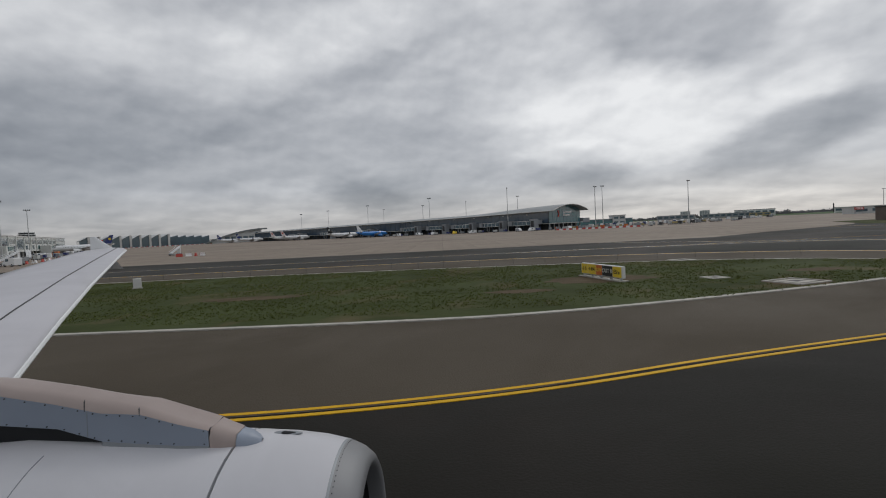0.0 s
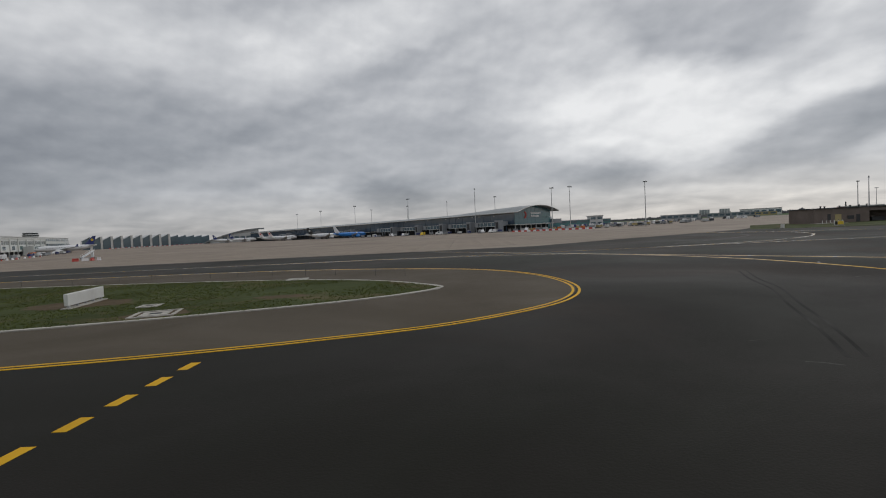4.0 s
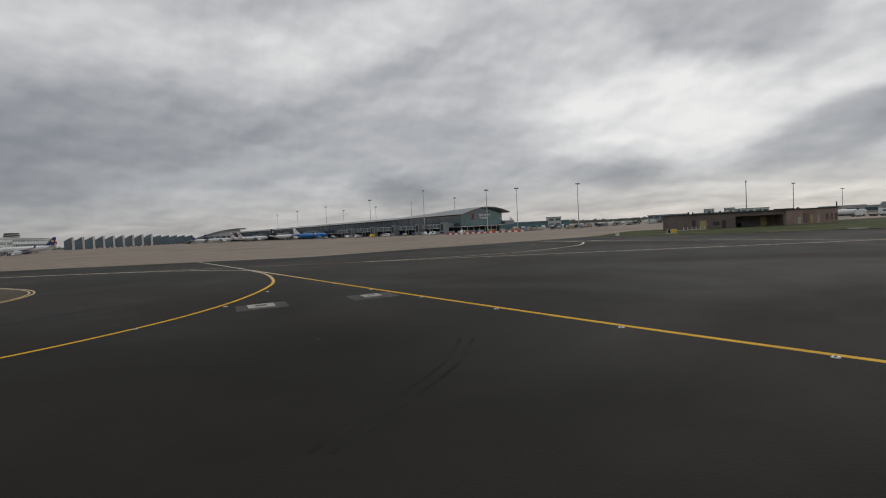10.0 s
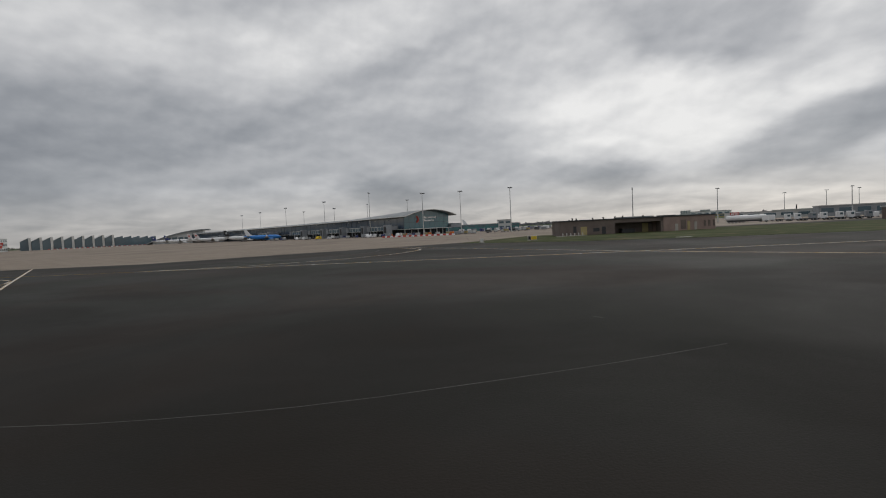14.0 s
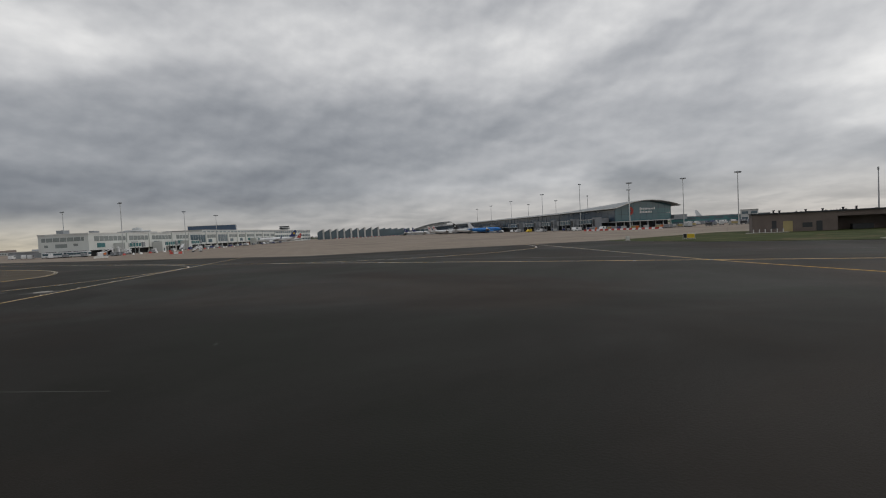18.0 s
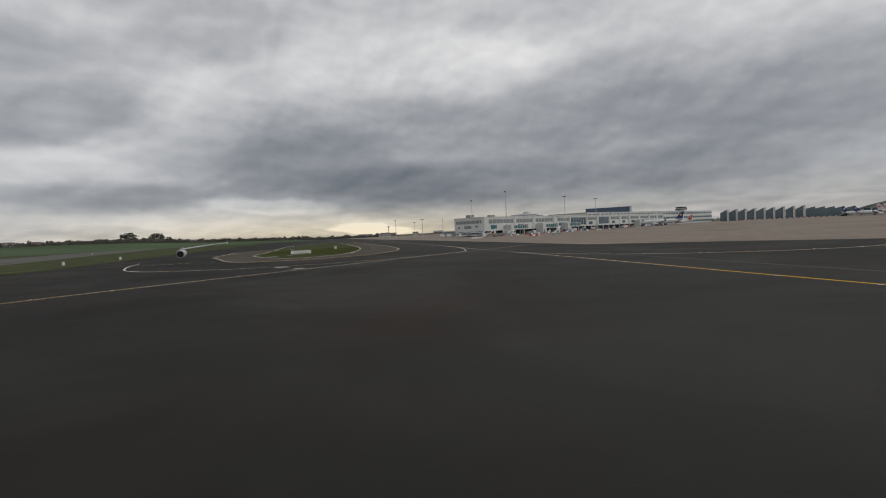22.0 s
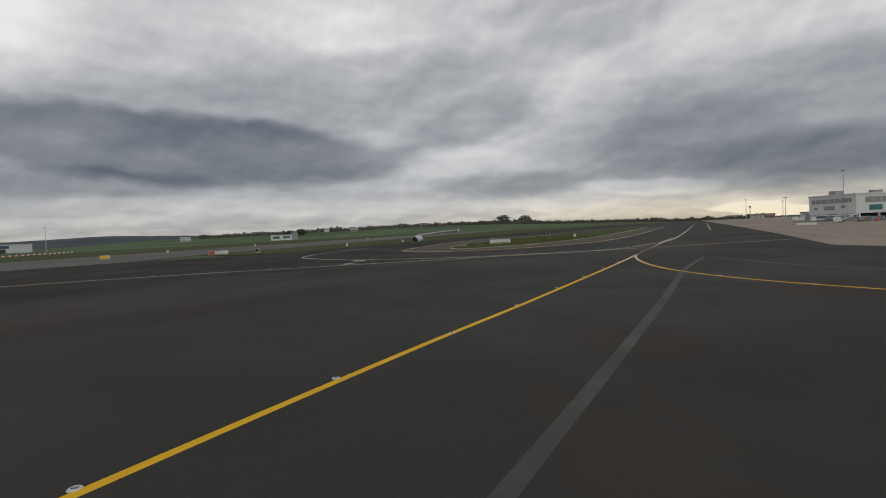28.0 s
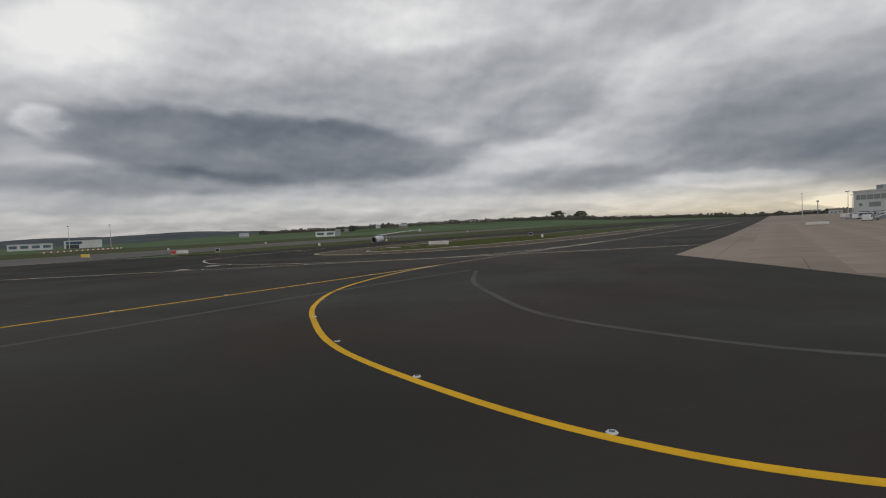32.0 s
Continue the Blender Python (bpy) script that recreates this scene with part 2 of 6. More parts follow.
# vignette put into the south-east asphalt's colour as a darker stretch
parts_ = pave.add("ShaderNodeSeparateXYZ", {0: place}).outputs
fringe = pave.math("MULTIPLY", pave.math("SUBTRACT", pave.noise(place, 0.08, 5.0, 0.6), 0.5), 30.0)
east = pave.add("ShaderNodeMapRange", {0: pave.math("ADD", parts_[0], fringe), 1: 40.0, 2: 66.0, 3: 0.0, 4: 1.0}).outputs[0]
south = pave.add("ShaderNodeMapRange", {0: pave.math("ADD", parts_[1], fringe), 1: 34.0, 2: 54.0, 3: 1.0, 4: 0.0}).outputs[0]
tone_by_place = pave.mix(pave.math("MULTIPLY", east, south), tone_by_place, pave.mix(1.0, tone_by_place, (0.9, 0.9, 0.9), "MULTIPLY"))
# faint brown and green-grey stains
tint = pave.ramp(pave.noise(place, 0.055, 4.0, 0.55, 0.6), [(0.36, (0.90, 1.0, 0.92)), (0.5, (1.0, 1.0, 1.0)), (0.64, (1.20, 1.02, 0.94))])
tone_by_place = pave.mix(1.0, tone_by_place, tint, "MULTIPLY")
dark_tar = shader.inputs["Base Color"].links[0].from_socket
pave.tree.links.new(pave.mix(1.0, dark_tar, tone_by_place, "MULTIPLY"), shader.inputs["Base Color"])
SHOULDER = material("shoulder_asphalt", (0.076, 0.062, 0.044), 0.85, dark=0.8, grain=14.0, stain=0.1, bump=0.3, spec=0.2)
CONCRETE = material("apron_concrete", (0.26, 0.213, 0.17), 0.8, dark=0.72, grain=3.0, stain=0.03, spec=0.25)
# poured slabs of 7.5 m: each a little different, with dark joints
slabs = Nodes(CONCRETE.node_tree)
shader = slabs.tree.nodes["Principled BSDF"]
place = slabs.add("ShaderNodeTexCoord").outputs["Object"]
poured = slabs.add("ShaderNodeTexBrick", {"Vector": place, "Color1": (1, 1, 1, 1), "Color2": (0.86, 0.86, 0.87, 1), "Mortar": (0.55, 0.52, 0.5, 1), "Scale": 1.0, "Mortar Size": 0.05, "Brick Width": 7.5, "Row Height": 7.5}, offset=0.0).outputs[0]
grey = shader.inputs["Base Color"].links[0].from_socket
slabs.tree.links.new(slabs.mix(1.0, grey, poured, "MULTIPLY"), shader.inputs["Base Color"])
GRASS = material("grass", (0.054, 0.069, 0.021), 0.95, dark=0.6, grain=2.0, stain=0.12, bump=0.6, spec=0.1)
# bare brown patches in the turf
turf = Nodes(GRASS.node_tree)
shader = turf.tree.nodes["Principled BSDF"]
place = turf.add("ShaderNodeTexCoord").outputs["Object"]
bare = turf.add("ShaderNodeMapRange", {0: turf.noise(place, 0.16, 5.0, 0.6, 0.8), 1: 0.54, 2: 0.68}).outputs[0]
green = shader.inputs["Base Color"].links[0].from_socket
turf.tree.links.new(turf.mix(turf.math("MULTIPLY", bare, 0.75), green, (0.115, 0.088, 0.05)), shader.inputs["Base Color"])
FIELD = material("far_field", (0.078, 0.118, 0.056), 0.95, dark=0.65, grain=0.05, stain=0.006, spec=0.1)
YELLOW = material("yellow_paint", (0.66, 0.38, 0.011), 0.45, dark=0.75, grain=6.0, stain=0.5, spec=0.5)
# the glass beads in the paint shine at a very flat angle
beads = Nodes(YELLOW.node_tree)
flat_view = beads.add("ShaderNodeLayerWeight", {0: 0.5}).outputs["Facing"]
shader = beads.tree.nodes["Principled BSDF"]
beads.tree.links.new(beads.add("ShaderNodeMapRange", {0: flat_view, 1: 0.905, 2: 0.94, 3: 0.15, 4: 1.0}).outputs[0], shader.inputs["Specular IOR Level"])
beads.tree.links.new(beads.add("ShaderNodeMapRange", {0: flat_view, 1: 0.905, 2: 0.94, 3: 0.7, 4: 0.24}).outputs[0], shader.inputs["Roughness"])
beads.tree.links.new(beads.add("ShaderNodeMapRange", {0: flat_view, 1: 0.915, 2: 0.942, 3: 0.0, 4: 1.0}).outputs[0], shader.inputs["Coat Weight"])
shader.inputs["Coat Roughness"].default_value, shader.inputs["Coat IOR"].default_value = 0.22, 1.9
SEAM = material("surface_seam", (0.075, 0.073, 0.068), 0.85, dark=0.7, grain=5.0, stain=0.3)
FADED = material("faded_paint", (0.047, 0.045, 0.042), 0.8, dark=0.7, grain=5.0, stain=0.3)
WHITE = material("white_paint", (0.62, 0.62, 0.60), 0.6, dark=0.75, grain=3.0, stain=0.3)
KERB = material("kerb_concrete", (0.42, 0.40, 0.36), 0.8, dark=0.7, grain=6.0, stain=0.5)
STEEL = material("galvanised_steel", (0.45, 0.46, 0.47), 0.45, metal=0.6, dark=0.8, grain=4.0)
VAULT = material("pier_roof_sheet", (0.215, 0.235, 0.245), 0.45, dark=0.85, grain=0.8, stain=0.05)
ROOF = material("roof_sheet", (0.42, 0.42, 0.41), 0.5, dark=0.85, grain=0.8, stain=0.05)
BRICK = material("brown_brick", (0.165, 0.132, 0.116), 0.85, dark=0.75, grain=9.0, stain=0.25)
PANEL = material("white_cladding", (0.60, 0.62, 0.60), 0.5, dark=0.85, grain=0.6, stain=0.06)
DARK = material("dark_frame", (0.03, 0.032, 0.035), 0.5, dark=0.8)


def glass(name, tint, rough=0.08):
    """Dark coated facade glass: opaque body with a clear gloss."""
    m = material(name, tint, rough, dark=0.7, grain=0.3, stain=0.08, spec=0.8)
    return m


NAVYGLASS = material("navy_facade_glass", (0.055, 0.090, 0.138), 0.12, dark=0.75, grain=0.3, stain=0.08, spec=1.0)
ENDGLASS = material("dark_teal_glass", (0.066, 0.160, 0.188), 0.14, dark=0.8, grain=0.3, stain=0.08, spec=1.0)
GLASS = glass("facade_glass", (0.095, 0.145, 0.175))
TEAL = glass("teal_glass", (0.07, 0.20, 0.21))


# ---- building helpers ----
def part(name, bm, mat, parent=None, label=""):
    """Links a bmesh as one mesh object under a thing or a part."""
    me = bpy.data.meshes.new(name)
    bm.to_mesh(me)
    bm.free()
    for one in mat if isinstance(mat, (list, tuple)) else [mat]:
        me.materials.append(one)
    ob = new(name, me)
    if parent is not None:
        ob.parent = parent
    return tagged(ob, label)


def share(name, mesh, parent, m):
    ob = new(name, mesh)
    ob.parent = parent
    ob.matrix_basis = m
    return ob


def thing(name, m, label, category, group="", kind=""):
    ob = new(name)
    ob.matrix_basis = m
    return tagged(ob, label, category, group, kind)


def box(bm, x0, x1, y0, y1, z0, z1, m=None, mat=0):
    vs = [bm.verts.new((x, y, z)) for z in (z0, z1) for y in (y0, y1) for x in (x0, x1)]
    if m is not None:
        for v in vs:
            v.co = m @ v.co
    for f in ((0, 2, 3, 1), (4, 5, 7, 6), (0, 1, 5, 4), (2, 6, 7, 3), (0, 4, 6, 2), (1, 3, 7, 5)):
        bm.faces.new([vs[i] for i in f]).material_index = mat
    return vs


def rod(bm, a, b, r0, r1=None, n=8, cap=True):
    a, b = Vector(a), Vector(b)
    r1 = r0 if r1 is None else r1
    q = (b - a).to_track_quat("Z", "Y")
    ring = [[bm.verts.new(c + q @ Vector((r * math.cos(k * math.tau / n), r * math.sin(k * math.tau / n), 0))) for k in range(n)] for c, r in ((a, r0), (b, r1))]
    for k in range(n):
        bm.faces.new((ring[0][k], ring[0][(k + 1) % n], ring[1][(k + 1) % n], ring[1][k]))
    if cap:
        bm.faces.new(ring[0][::-1])
        bm.faces.new(ring[1])


def slab(outline, z0, z1):
    """A flat slab from an outline."""
    bm = bmesh.new()
    lo = [bm.verts.new((x, y, z0)) for x, y in outline]
    hi = [bm.verts.new((x, y, z1)) for x, y in outline]
    bm.faces.new(hi)
    n = len(outline)
    for i in range(n):
        bm.faces.new((lo[i], lo[(i + 1) % n], hi[(i + 1) % n], hi[i]))
    bmesh.ops.recalc_face_normals(bm, faces=bm.faces)
    bmesh.ops.triangulate(bm, faces=bm.faces)
    return bm


def curve(points, step=1.5, closed=False):
    """A smooth line through the points."""
    p = [Vector((*q[:2], 0)) for q in points]
    n, out = len(p), []
    for i in range(n if closed else n - 1):
        a, b, c, d = (p[(i + k) % n] if closed else p[min(max(i + k, 0), n - 1)] for k in (-1, 0, 1, 2))
        k = max(2, int((c - b).length / step))
        for j in range(k):
            t = j / k
            out.append(0.5 * ((2 * b) + (c - a) * t + (2 * a - 5 * b + 4 * c - d) * t * t + (3 * b - 3 * c + d - a) * t ** 3))
    if not closed:
        out.append(p[-1])
    return out


def ribbon(bm, line, width, z0, z1, shift=0.0, closed=False):
    """A painted line or kerb along a path, with its thickness."""
    rows, n = [], len(line)
    for i, q in enumerate(line):
        d = (line[(i + 1) % n] - line[i - 1]) if closed else (line[min(i + 1, n - 1)] - line[max(i - 1, 0)])
        s = Vector((-d.y, d.x, 0)).normalized()
        a, b = q + s * (shift - width / 2), q + s * (shift + width / 2)
        rows.append([bm.verts.new((v.x, v.y, z)) for v, z in ((a, z0), (a, z1), (b, z1), (b, z0))])
    for i in range(n if closed else n - 1):
        r, t = rows[i], rows[(i + 1) % n]
        for k in range(3):
            bm.faces.new((r[k], t[k], t[k + 1], r[k + 1]))
    if not closed:
        bm.faces.new(rows[0])
        bm.faces.new(rows[-1][::-1])
    bmesh.ops.recalc_face_normals(bm, faces=bm.faces)

# ---- ground ----
bm = bmesh.new()
ring = [[bm.verts.new((60 + r * math.cos(a), 120 + r * math.sin(a), -0.25 - max(0, r - 2500) * 0.001)) for a in [k * math.tau / 72 for k in range(72)]] for r in (1, 120, 300, 600, 1200, 2400, 4400)]
for a, b in zip(ring, ring[1:]):
    for k in range(72):
        bm.faces.new((a[k], b[k], b[(k + 1) % 72], a[(k + 1) % 72]))
bm.faces.new(ring[0])
tagged(part("ground", bm, FIELD), "flat green airfield grass reaching to the horizon", "ground", kind="structure")

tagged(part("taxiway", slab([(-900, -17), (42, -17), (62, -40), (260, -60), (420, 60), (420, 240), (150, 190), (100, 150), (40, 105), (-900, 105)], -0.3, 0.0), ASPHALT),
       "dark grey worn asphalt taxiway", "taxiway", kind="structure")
tagged(part("apron", slab([(-900, 104), (-200, 103.2), (-4, 102), (54.8, 100.5), (62.4, 105.8), (76.8, 115.6), (95.5, 126.5), (116.4, 140.6), (150, 178), (420, 240), (420, 900), (-900, 900)], -0.28, 0.02), CONCRETE),
       "pale brown concrete apron", "apron", kind="structure")

ISLAND = curve([(-150, 28), (-60, 26.4), (-24, 25.2), (-3.7, 24), (5.4, 24.4), (16.2, 26.9), (26.2, 29.9), (33.8, 33.1), (37.7, 36.0), (38.9, 38.4), (37, 41), (33.4, 44.7), (26.4, 48.6), (14.4, 52.0), (-0.6, 54.5), (-21, 56.8), (-60, 58.5), (-150, 59), (-215, 58), (-232, 54), (-215, 45)], 2.0, True)
tagged(part("grass_island", slab([(v.x, v.y) for v in ISLAND], -0.2, 0.06), GRASS), "mown grass island beside the taxiway", "grass", kind="structure")
bm = bmesh.new()
ribbon(bm, ISLAND, 0.45, -0.1, 0.075, closed=True)
tagged(part("island_kerb", bm, KERB), "pale concrete edging round the grass island", "kerb", kind="structure")
LOOP = curve([(-60, 11.3), (-14, 11.9), (-0.8, 12.6), (7.2, 14.7), (18.4, 17.6), (28.4, 19.7), (35.9, 22.0), (41.9, 24.9), (46.0, 28.9), (48.2, 34.9), (47.6, 42.1), (44.0, 50.2), (37.5, 55.7), (25.4, 61.5), (9.9, 65.2), (-12.7, 67.2), (-63, 68.6), (-204, 69.4)], 1.5)
bm = slab([(v.x, v.y) for v in LOOP], -0.2, 0.012)
tagged(part("paved_shoulder", bm, SHOULDER), "brownish paved shoulder round the grass island", "shoulder", kind="structure")


def marking(points, width, label, mat=YELLOW, shifts=(0.0,), name="taxi_line", z=0.006):
    for s in shifts:
        b = bmesh.new()
        ribbon(b, curve(points, 0.6 if len(points) > 8 else 1.5), width, -0.02, z, s)
        tagged(part(name, b, mat), label, "marking", kind="structure")


marking([(v.x, v.y) for v in LOOP[::4]], 0.17, "double yellow taxiway edge line", shifts=(-0.2, 0.2), z=0.018)
marking([(175, 71.6), (130, 73.2), (109, 74.6), (79, 76.3), (38.5, 78), (-21.7, 81.3), (-300, 87.6)], 0.3, "yellow taxiway centre line")
marking([(14, -2), (32.2, 1.2), (48.3, 5.4), (56.7, 9.5), (60.2, 11.8), (63.2, 15.6), (66.0, 20.7), (68.5, 26.2), (70.0, 32.8), (70.0, 40.3), (68.3, 49.3), (65.2, 56.7), (61.5, 63.2), (57.0, 69.3)], 0.3, "yellow taxiway centre line")
marking([(26.4, 107.6), (65.1, 59.8), (83.9, 36.7), (96.2, 22.1), (104.4, 13.7), (113.8, 7), (125.9, 1)], 0.3, "yellow taxiway centre line")
marking([(61.8, 62.9), (56.6, 69.6), (48, 74), (30, 78.0), (10, 79.4)], 0.3, "yellow taxiway centre line")
marking([(40, 78.1), (58, 77.1), (71.9, 76.9), (83.1, 78.8), (91.6, 82.0), (98.0, 86.5), (102.3, 91.3), (105.7, 96.4), (108.0, 102.7), (109.0, 107.7), (108.6, 112), (106.4, 118), (101, 128), (93, 136.5)], 0.3, "yellow taxiway centre line")
marking([(92, 147), (104, 127), (137, 79), (150, 62.5), (170, 40)], 0.2, "yellow taxiway centre line")
marking([(132.4, 80.0), (110.5, 81.5), (90.2, 82.6), (75.3, 84.4)], 0.45, "worn grey painted-out line", FADED, name="faded_line")
marking([(98.8, 117), (99.5, 113.3), (99.3, 108.6), (96.6, 101.1), (90.5, 94.9), (84.9, 90.3), (76.1, 85.5)], 0.4, "worn grey painted-out line", FADED, name="faded_line")
marking([(103.1, 16.6), (108.4, 16.5), (113.5, 17.2), (117.5, 18.4), (122.1, 20.0), (126.7, 21.9)], 0.035, "thin pale surface seam", SEAM, name="faded_line")
for k in range(8):
    b = bmesh.new()
    ribbon(b, [Vector((30.93, 18.46 - 1.74 * k, 0)), Vector((30.95, 17.52 - 1.74 * k, 0))], 0.36, -0.02, 0.008)
    tagged(part("taxi_dash", b, YELLOW), "yellow dash of a taxiway holding line", "marking", kind="structure")

# ---- terminal buildings ----
def along(o, d, z=0.0):
    """A pose at o with x along d."""
    return pose(o[0], o[1], z, 0, 0, math.degrees(math.atan2(d[1], d[0])))


def mesh_of(bm, mat):
    me = bpy.data.meshes.new("shared")
    bm.to_mesh(me)
    bm.free()
    for one in mat if isinstance(mat, (list, tuple)) else [mat]:
        me.materials.append(one)
    return me


def box_mesh(sx, sy, sz, mat):
    b = bmesh.new()
    box(b, -sx / 2, sx / 2, -sy / 2, sy / 2, 0, sz)
    return mesh_of(b, mat)


def box_part(name, parent, mat, x0, x1, y0, y1, z0, z1, label=""):
    b = bmesh.new()
    box(b, x0, x1, y0, y1, z0, z1)
    return part(name, b, mat, parent, label)


def profile(points, x0, x1, mat_index=None):
    """A prism: an outline in y and z, drawn out along x."""
    b = bmesh.new()
    a = [b.verts.new((x0, y, z)) for y, z in points]
    c = [b.verts.new((x1, y, z)) for y, z in points]
    n = len(points)
    b.faces.new(a)
    b.faces.new(c[::-1])
    for i in range(n):
        b.faces.new((a[i], c[i], c[(i + 1) % n], a[(i + 1) % n]))
    bmesh.ops.recalc_face_normals(b, faces=b.faces)
    return b


PALE = material("pale_metal", (0.50, 0.52, 0.52), 0.4, metal=0.2, dark=0.85, grain=1.0, stain=0.1)
RED = material("red_paint", (0.50, 0.055, 0.04), 0.5, dark=0.75, grain=3.0)
NAVY = material("navy_paint", (0.02, 0.035, 0.16), 0.35, dark=0.8)
SKYBLUE = material("bright_blue_paint", (0.02, 0.20, 0.60), 0.35, dark=0.85)
FLEET = material("aircraft_white", (0.72, 0.73, 0.74), 0.3, dark=0.88, grain=1.0, stain=0.2)
RUBBER = material("black_rubber", (0.02, 0.02, 0.02), 0.8)
ORANGE = material("orange_paint", (0.60, 0.16, 0.03), 0.5, dark=0.75)
SIGNYELLOW = material("sign_yellow", (0.70, 0.50, 0.03), 0.45, dark=0.85)
OCHRE = material("ochre_door", (0.40, 0.33, 0.15), 0.6, dark=0.75)
BRIGHT = material("bright_white", (0.85, 0.85, 0.84), 0.4, dark=0.95)
BLACK = material("sign_black", (0.012, 0.012, 0.012), 0.5)
GREYBOX = material("grey_steel_sheet", (0.26, 0.28, 0.30), 0.5, metal=0.2, dark=0.8, grain=2.0)
# near-black paint that stands for shade inside openings and gaps
SHADE = material("painted_shade", (0.018, 0.02, 0.022), 0.8)
BLUEGLASS = glass("blue_glass", (0.03, 0.08, 0.16))

# the long glazed pier: front face on y = 0, near end on x = 0
LONG = 470
pier_a = thing("terminal_pier", along((77, 358), (-264, 258)), "long dark glazed airport pier with a curved grey roof", "terminal")
# solid block in the shade colour, for the unlit inside of the pier
box_part("core", pier_a, SHADE, 1.5, LONG, -43, -1.2, 0, 12.4, "dark block painted as the shaded interior behind the glass")
# the roof swells into a high vault over the near end
SPAN = [3.2, 0, -5, -11, -18, -25, -32, -39, -44, -48]
PLAIN = [13.1, 13.4, 14.1, 14.7, 15.1, 15.1, 14.6, 13.6, 12.8, 12.0]
HIGH = [13.6, 14.5, 16.0, 17.3, 18.2, 18.4, 17.9, 16.7, 15.5, 14.2]


def vault_at(x):
    k = min(1.0, max(0.0, x / 95))
    k = k * k * (3 - 2 * k)
    fall = max(0.0, x - 60) * 0.0035
    return [h + (p - h) * k - fall for h, p in zip(HIGH, PLAIN)]


b = bmesh.new()
rings = []
for x in [-5.5 + 5 * k for k in range(21)] + [120, 160, 230, 300, 380, LONG + 2]:
    top = [(y, z) for y, z in zip(SPAN, vault_at(x))]
    rings.append([b.verts.new((x, y, z)) for y, z in top + [(y, z - 0.65) for y, z in reversed(top)]])
for p, q in zip(rings, rings[1:]):
    for k in range(len(p)):
        b.faces.new((p[k], q[k], q[(k + 1) % len(p)], p[(k + 1) % len(p)]))
b.faces.new(rings[0])
b.faces.new(rings[-1][::-1])
bmesh.ops.recalc_face_normals(b, faces=b.faces)
part("roof", b, VAULT, pier_a, "blue-grey curved metal roof")
b = bmesh.new()
stops = [-5.6 + 5 * k for k in range(21)] + [120, 160, 230, 300, 380, LONG + 2.1]
for x, x2 in zip(stops, stops[1:]):
    rod(b, (x, SPAN[0] + .05, vault_at(x)[0] - .2), (x2, SPAN[0] + .05, vault_at(x2)[0] - .2), .3, .3, 6)
part("roof_edge", b, WHITE, pier_a, "white edge along the roof")
b = bmesh.new()
front = vault_at(-5.6)
for y, z, y2, z2 in zip(SPAN, front, SPAN[1:], front[1:]):
    rod(b, (-5.6, y, z - .2), (-5.6, y2, z2 - .2), .3, .3, 6)
part("roof_edge", b, WHITE, pier_a, "white edge along the roof")
pane = box_mesh(7.16, 0.25, 7.5, NAVYGLASS)
low_pane = box_mesh(7.0, 0.25, 3.4, NAVYGLASS)
post = box_mesh(0.24, 0.42, 12.1, NAVYGLASS)
for k in range(63):
    x = 3.7 + 7.4 * k
    share("window", pane, pier_a, pose(x, -0.15, 5.1))
    share("window", low_pane, pier_a, pose(x, -1.6, 0.2))
    share("mullion", post, pier_a, pose(x + 3.7, -0.05, 0))
box_part("ledge", pier_a, PALE, -2.5, LONG, -0.6, 1.6, 4.3, 4.75, "pale walkway ledge")
lit = box_mesh(1.2, 0.5, 0.35, PALE)
for k in (2, 4, 5, 7, 9, 12, 16, 21, 27):
    share("floodlight", lit, pier_a, pose(3.7 + 7.4 * k, 0.3, 11.6))
# glazed end wall under the vault, in panes that follow the roof
def vault_z(y):
    for (ya, za), (yb, zb) in zip(zip(SPAN, HIGH), list(zip(SPAN, HIGH))[1:]):
        if yb <= y <= ya:
            return za + (zb - za) * (ya - y) / (ya - yb)
    return HIGH[-1]


def end_pane(y0, y1, z0, z1a, z1b, mat, name="window"):
    b = bmesh.new()
    ring = [[b.verts.new((x, y, z)) for y, z in ((y0, z0), (y1, z0), (y1, z1b), (y0, z1a))] for x in (-0.12, 0.14)]
    for k in range(4):
        b.faces.new((ring[0][k], ring[1][k], ring[1][(k + 1) % 4], ring[0][(k + 1) % 4]))
    b.faces.new(ring[0])
    b.faces.new(ring[1][::-1])
    bmesh.ops.recalc_face_normals(b, faces=b.faces)
    part(name, b, mat, pier_a)


for k in range(9):
    y = -0.4 - 4.9 * k
    for z0, z1 in ((4.8, 9.2), (9.3, 30.0)):
        end_pane(y, y - 4.75, z0, min(z1, vault_z(y) - 0.7), min(z1, vault_z(y - 4.75) - 0.7), ENDGLASS)
    box_part("mullion", pier_a, NAVYGLASS, -0.2, 0.2, y - 4.86, y - 4.76, 0.0, vault_z(y - 4.8) - 0.7)
# paler teal boxes on the glass, painted as light showing from inside
for k in range(7):
    for z in (6.0, 7.6, 9.6, 11.2):
        box_part("painted_inner_glow", pier_a, TEAL, -0.19, -0.12, -34.6 - 1.4 * k, -33.7 - 1.4 * k, z, z + 1.2)
box_part("end_ledge", pier_a, PALE, -2.6, 0.4, -45, 1.0, 4.2, 4.75, "pale walkway ledge under the glass end")
for k in range(8):
    box_part("column", pier_a, PALE, -0.5, 0.1, -1.0 - 6.2 * k, -0.5 - 6.2 * k, 0, 4.3)
box_part("walkway", pier_a, GREYBOX, -2.4, 1.2, -56, -45.2, 4.4, 7.6, "grey covered walkway at the glass end")
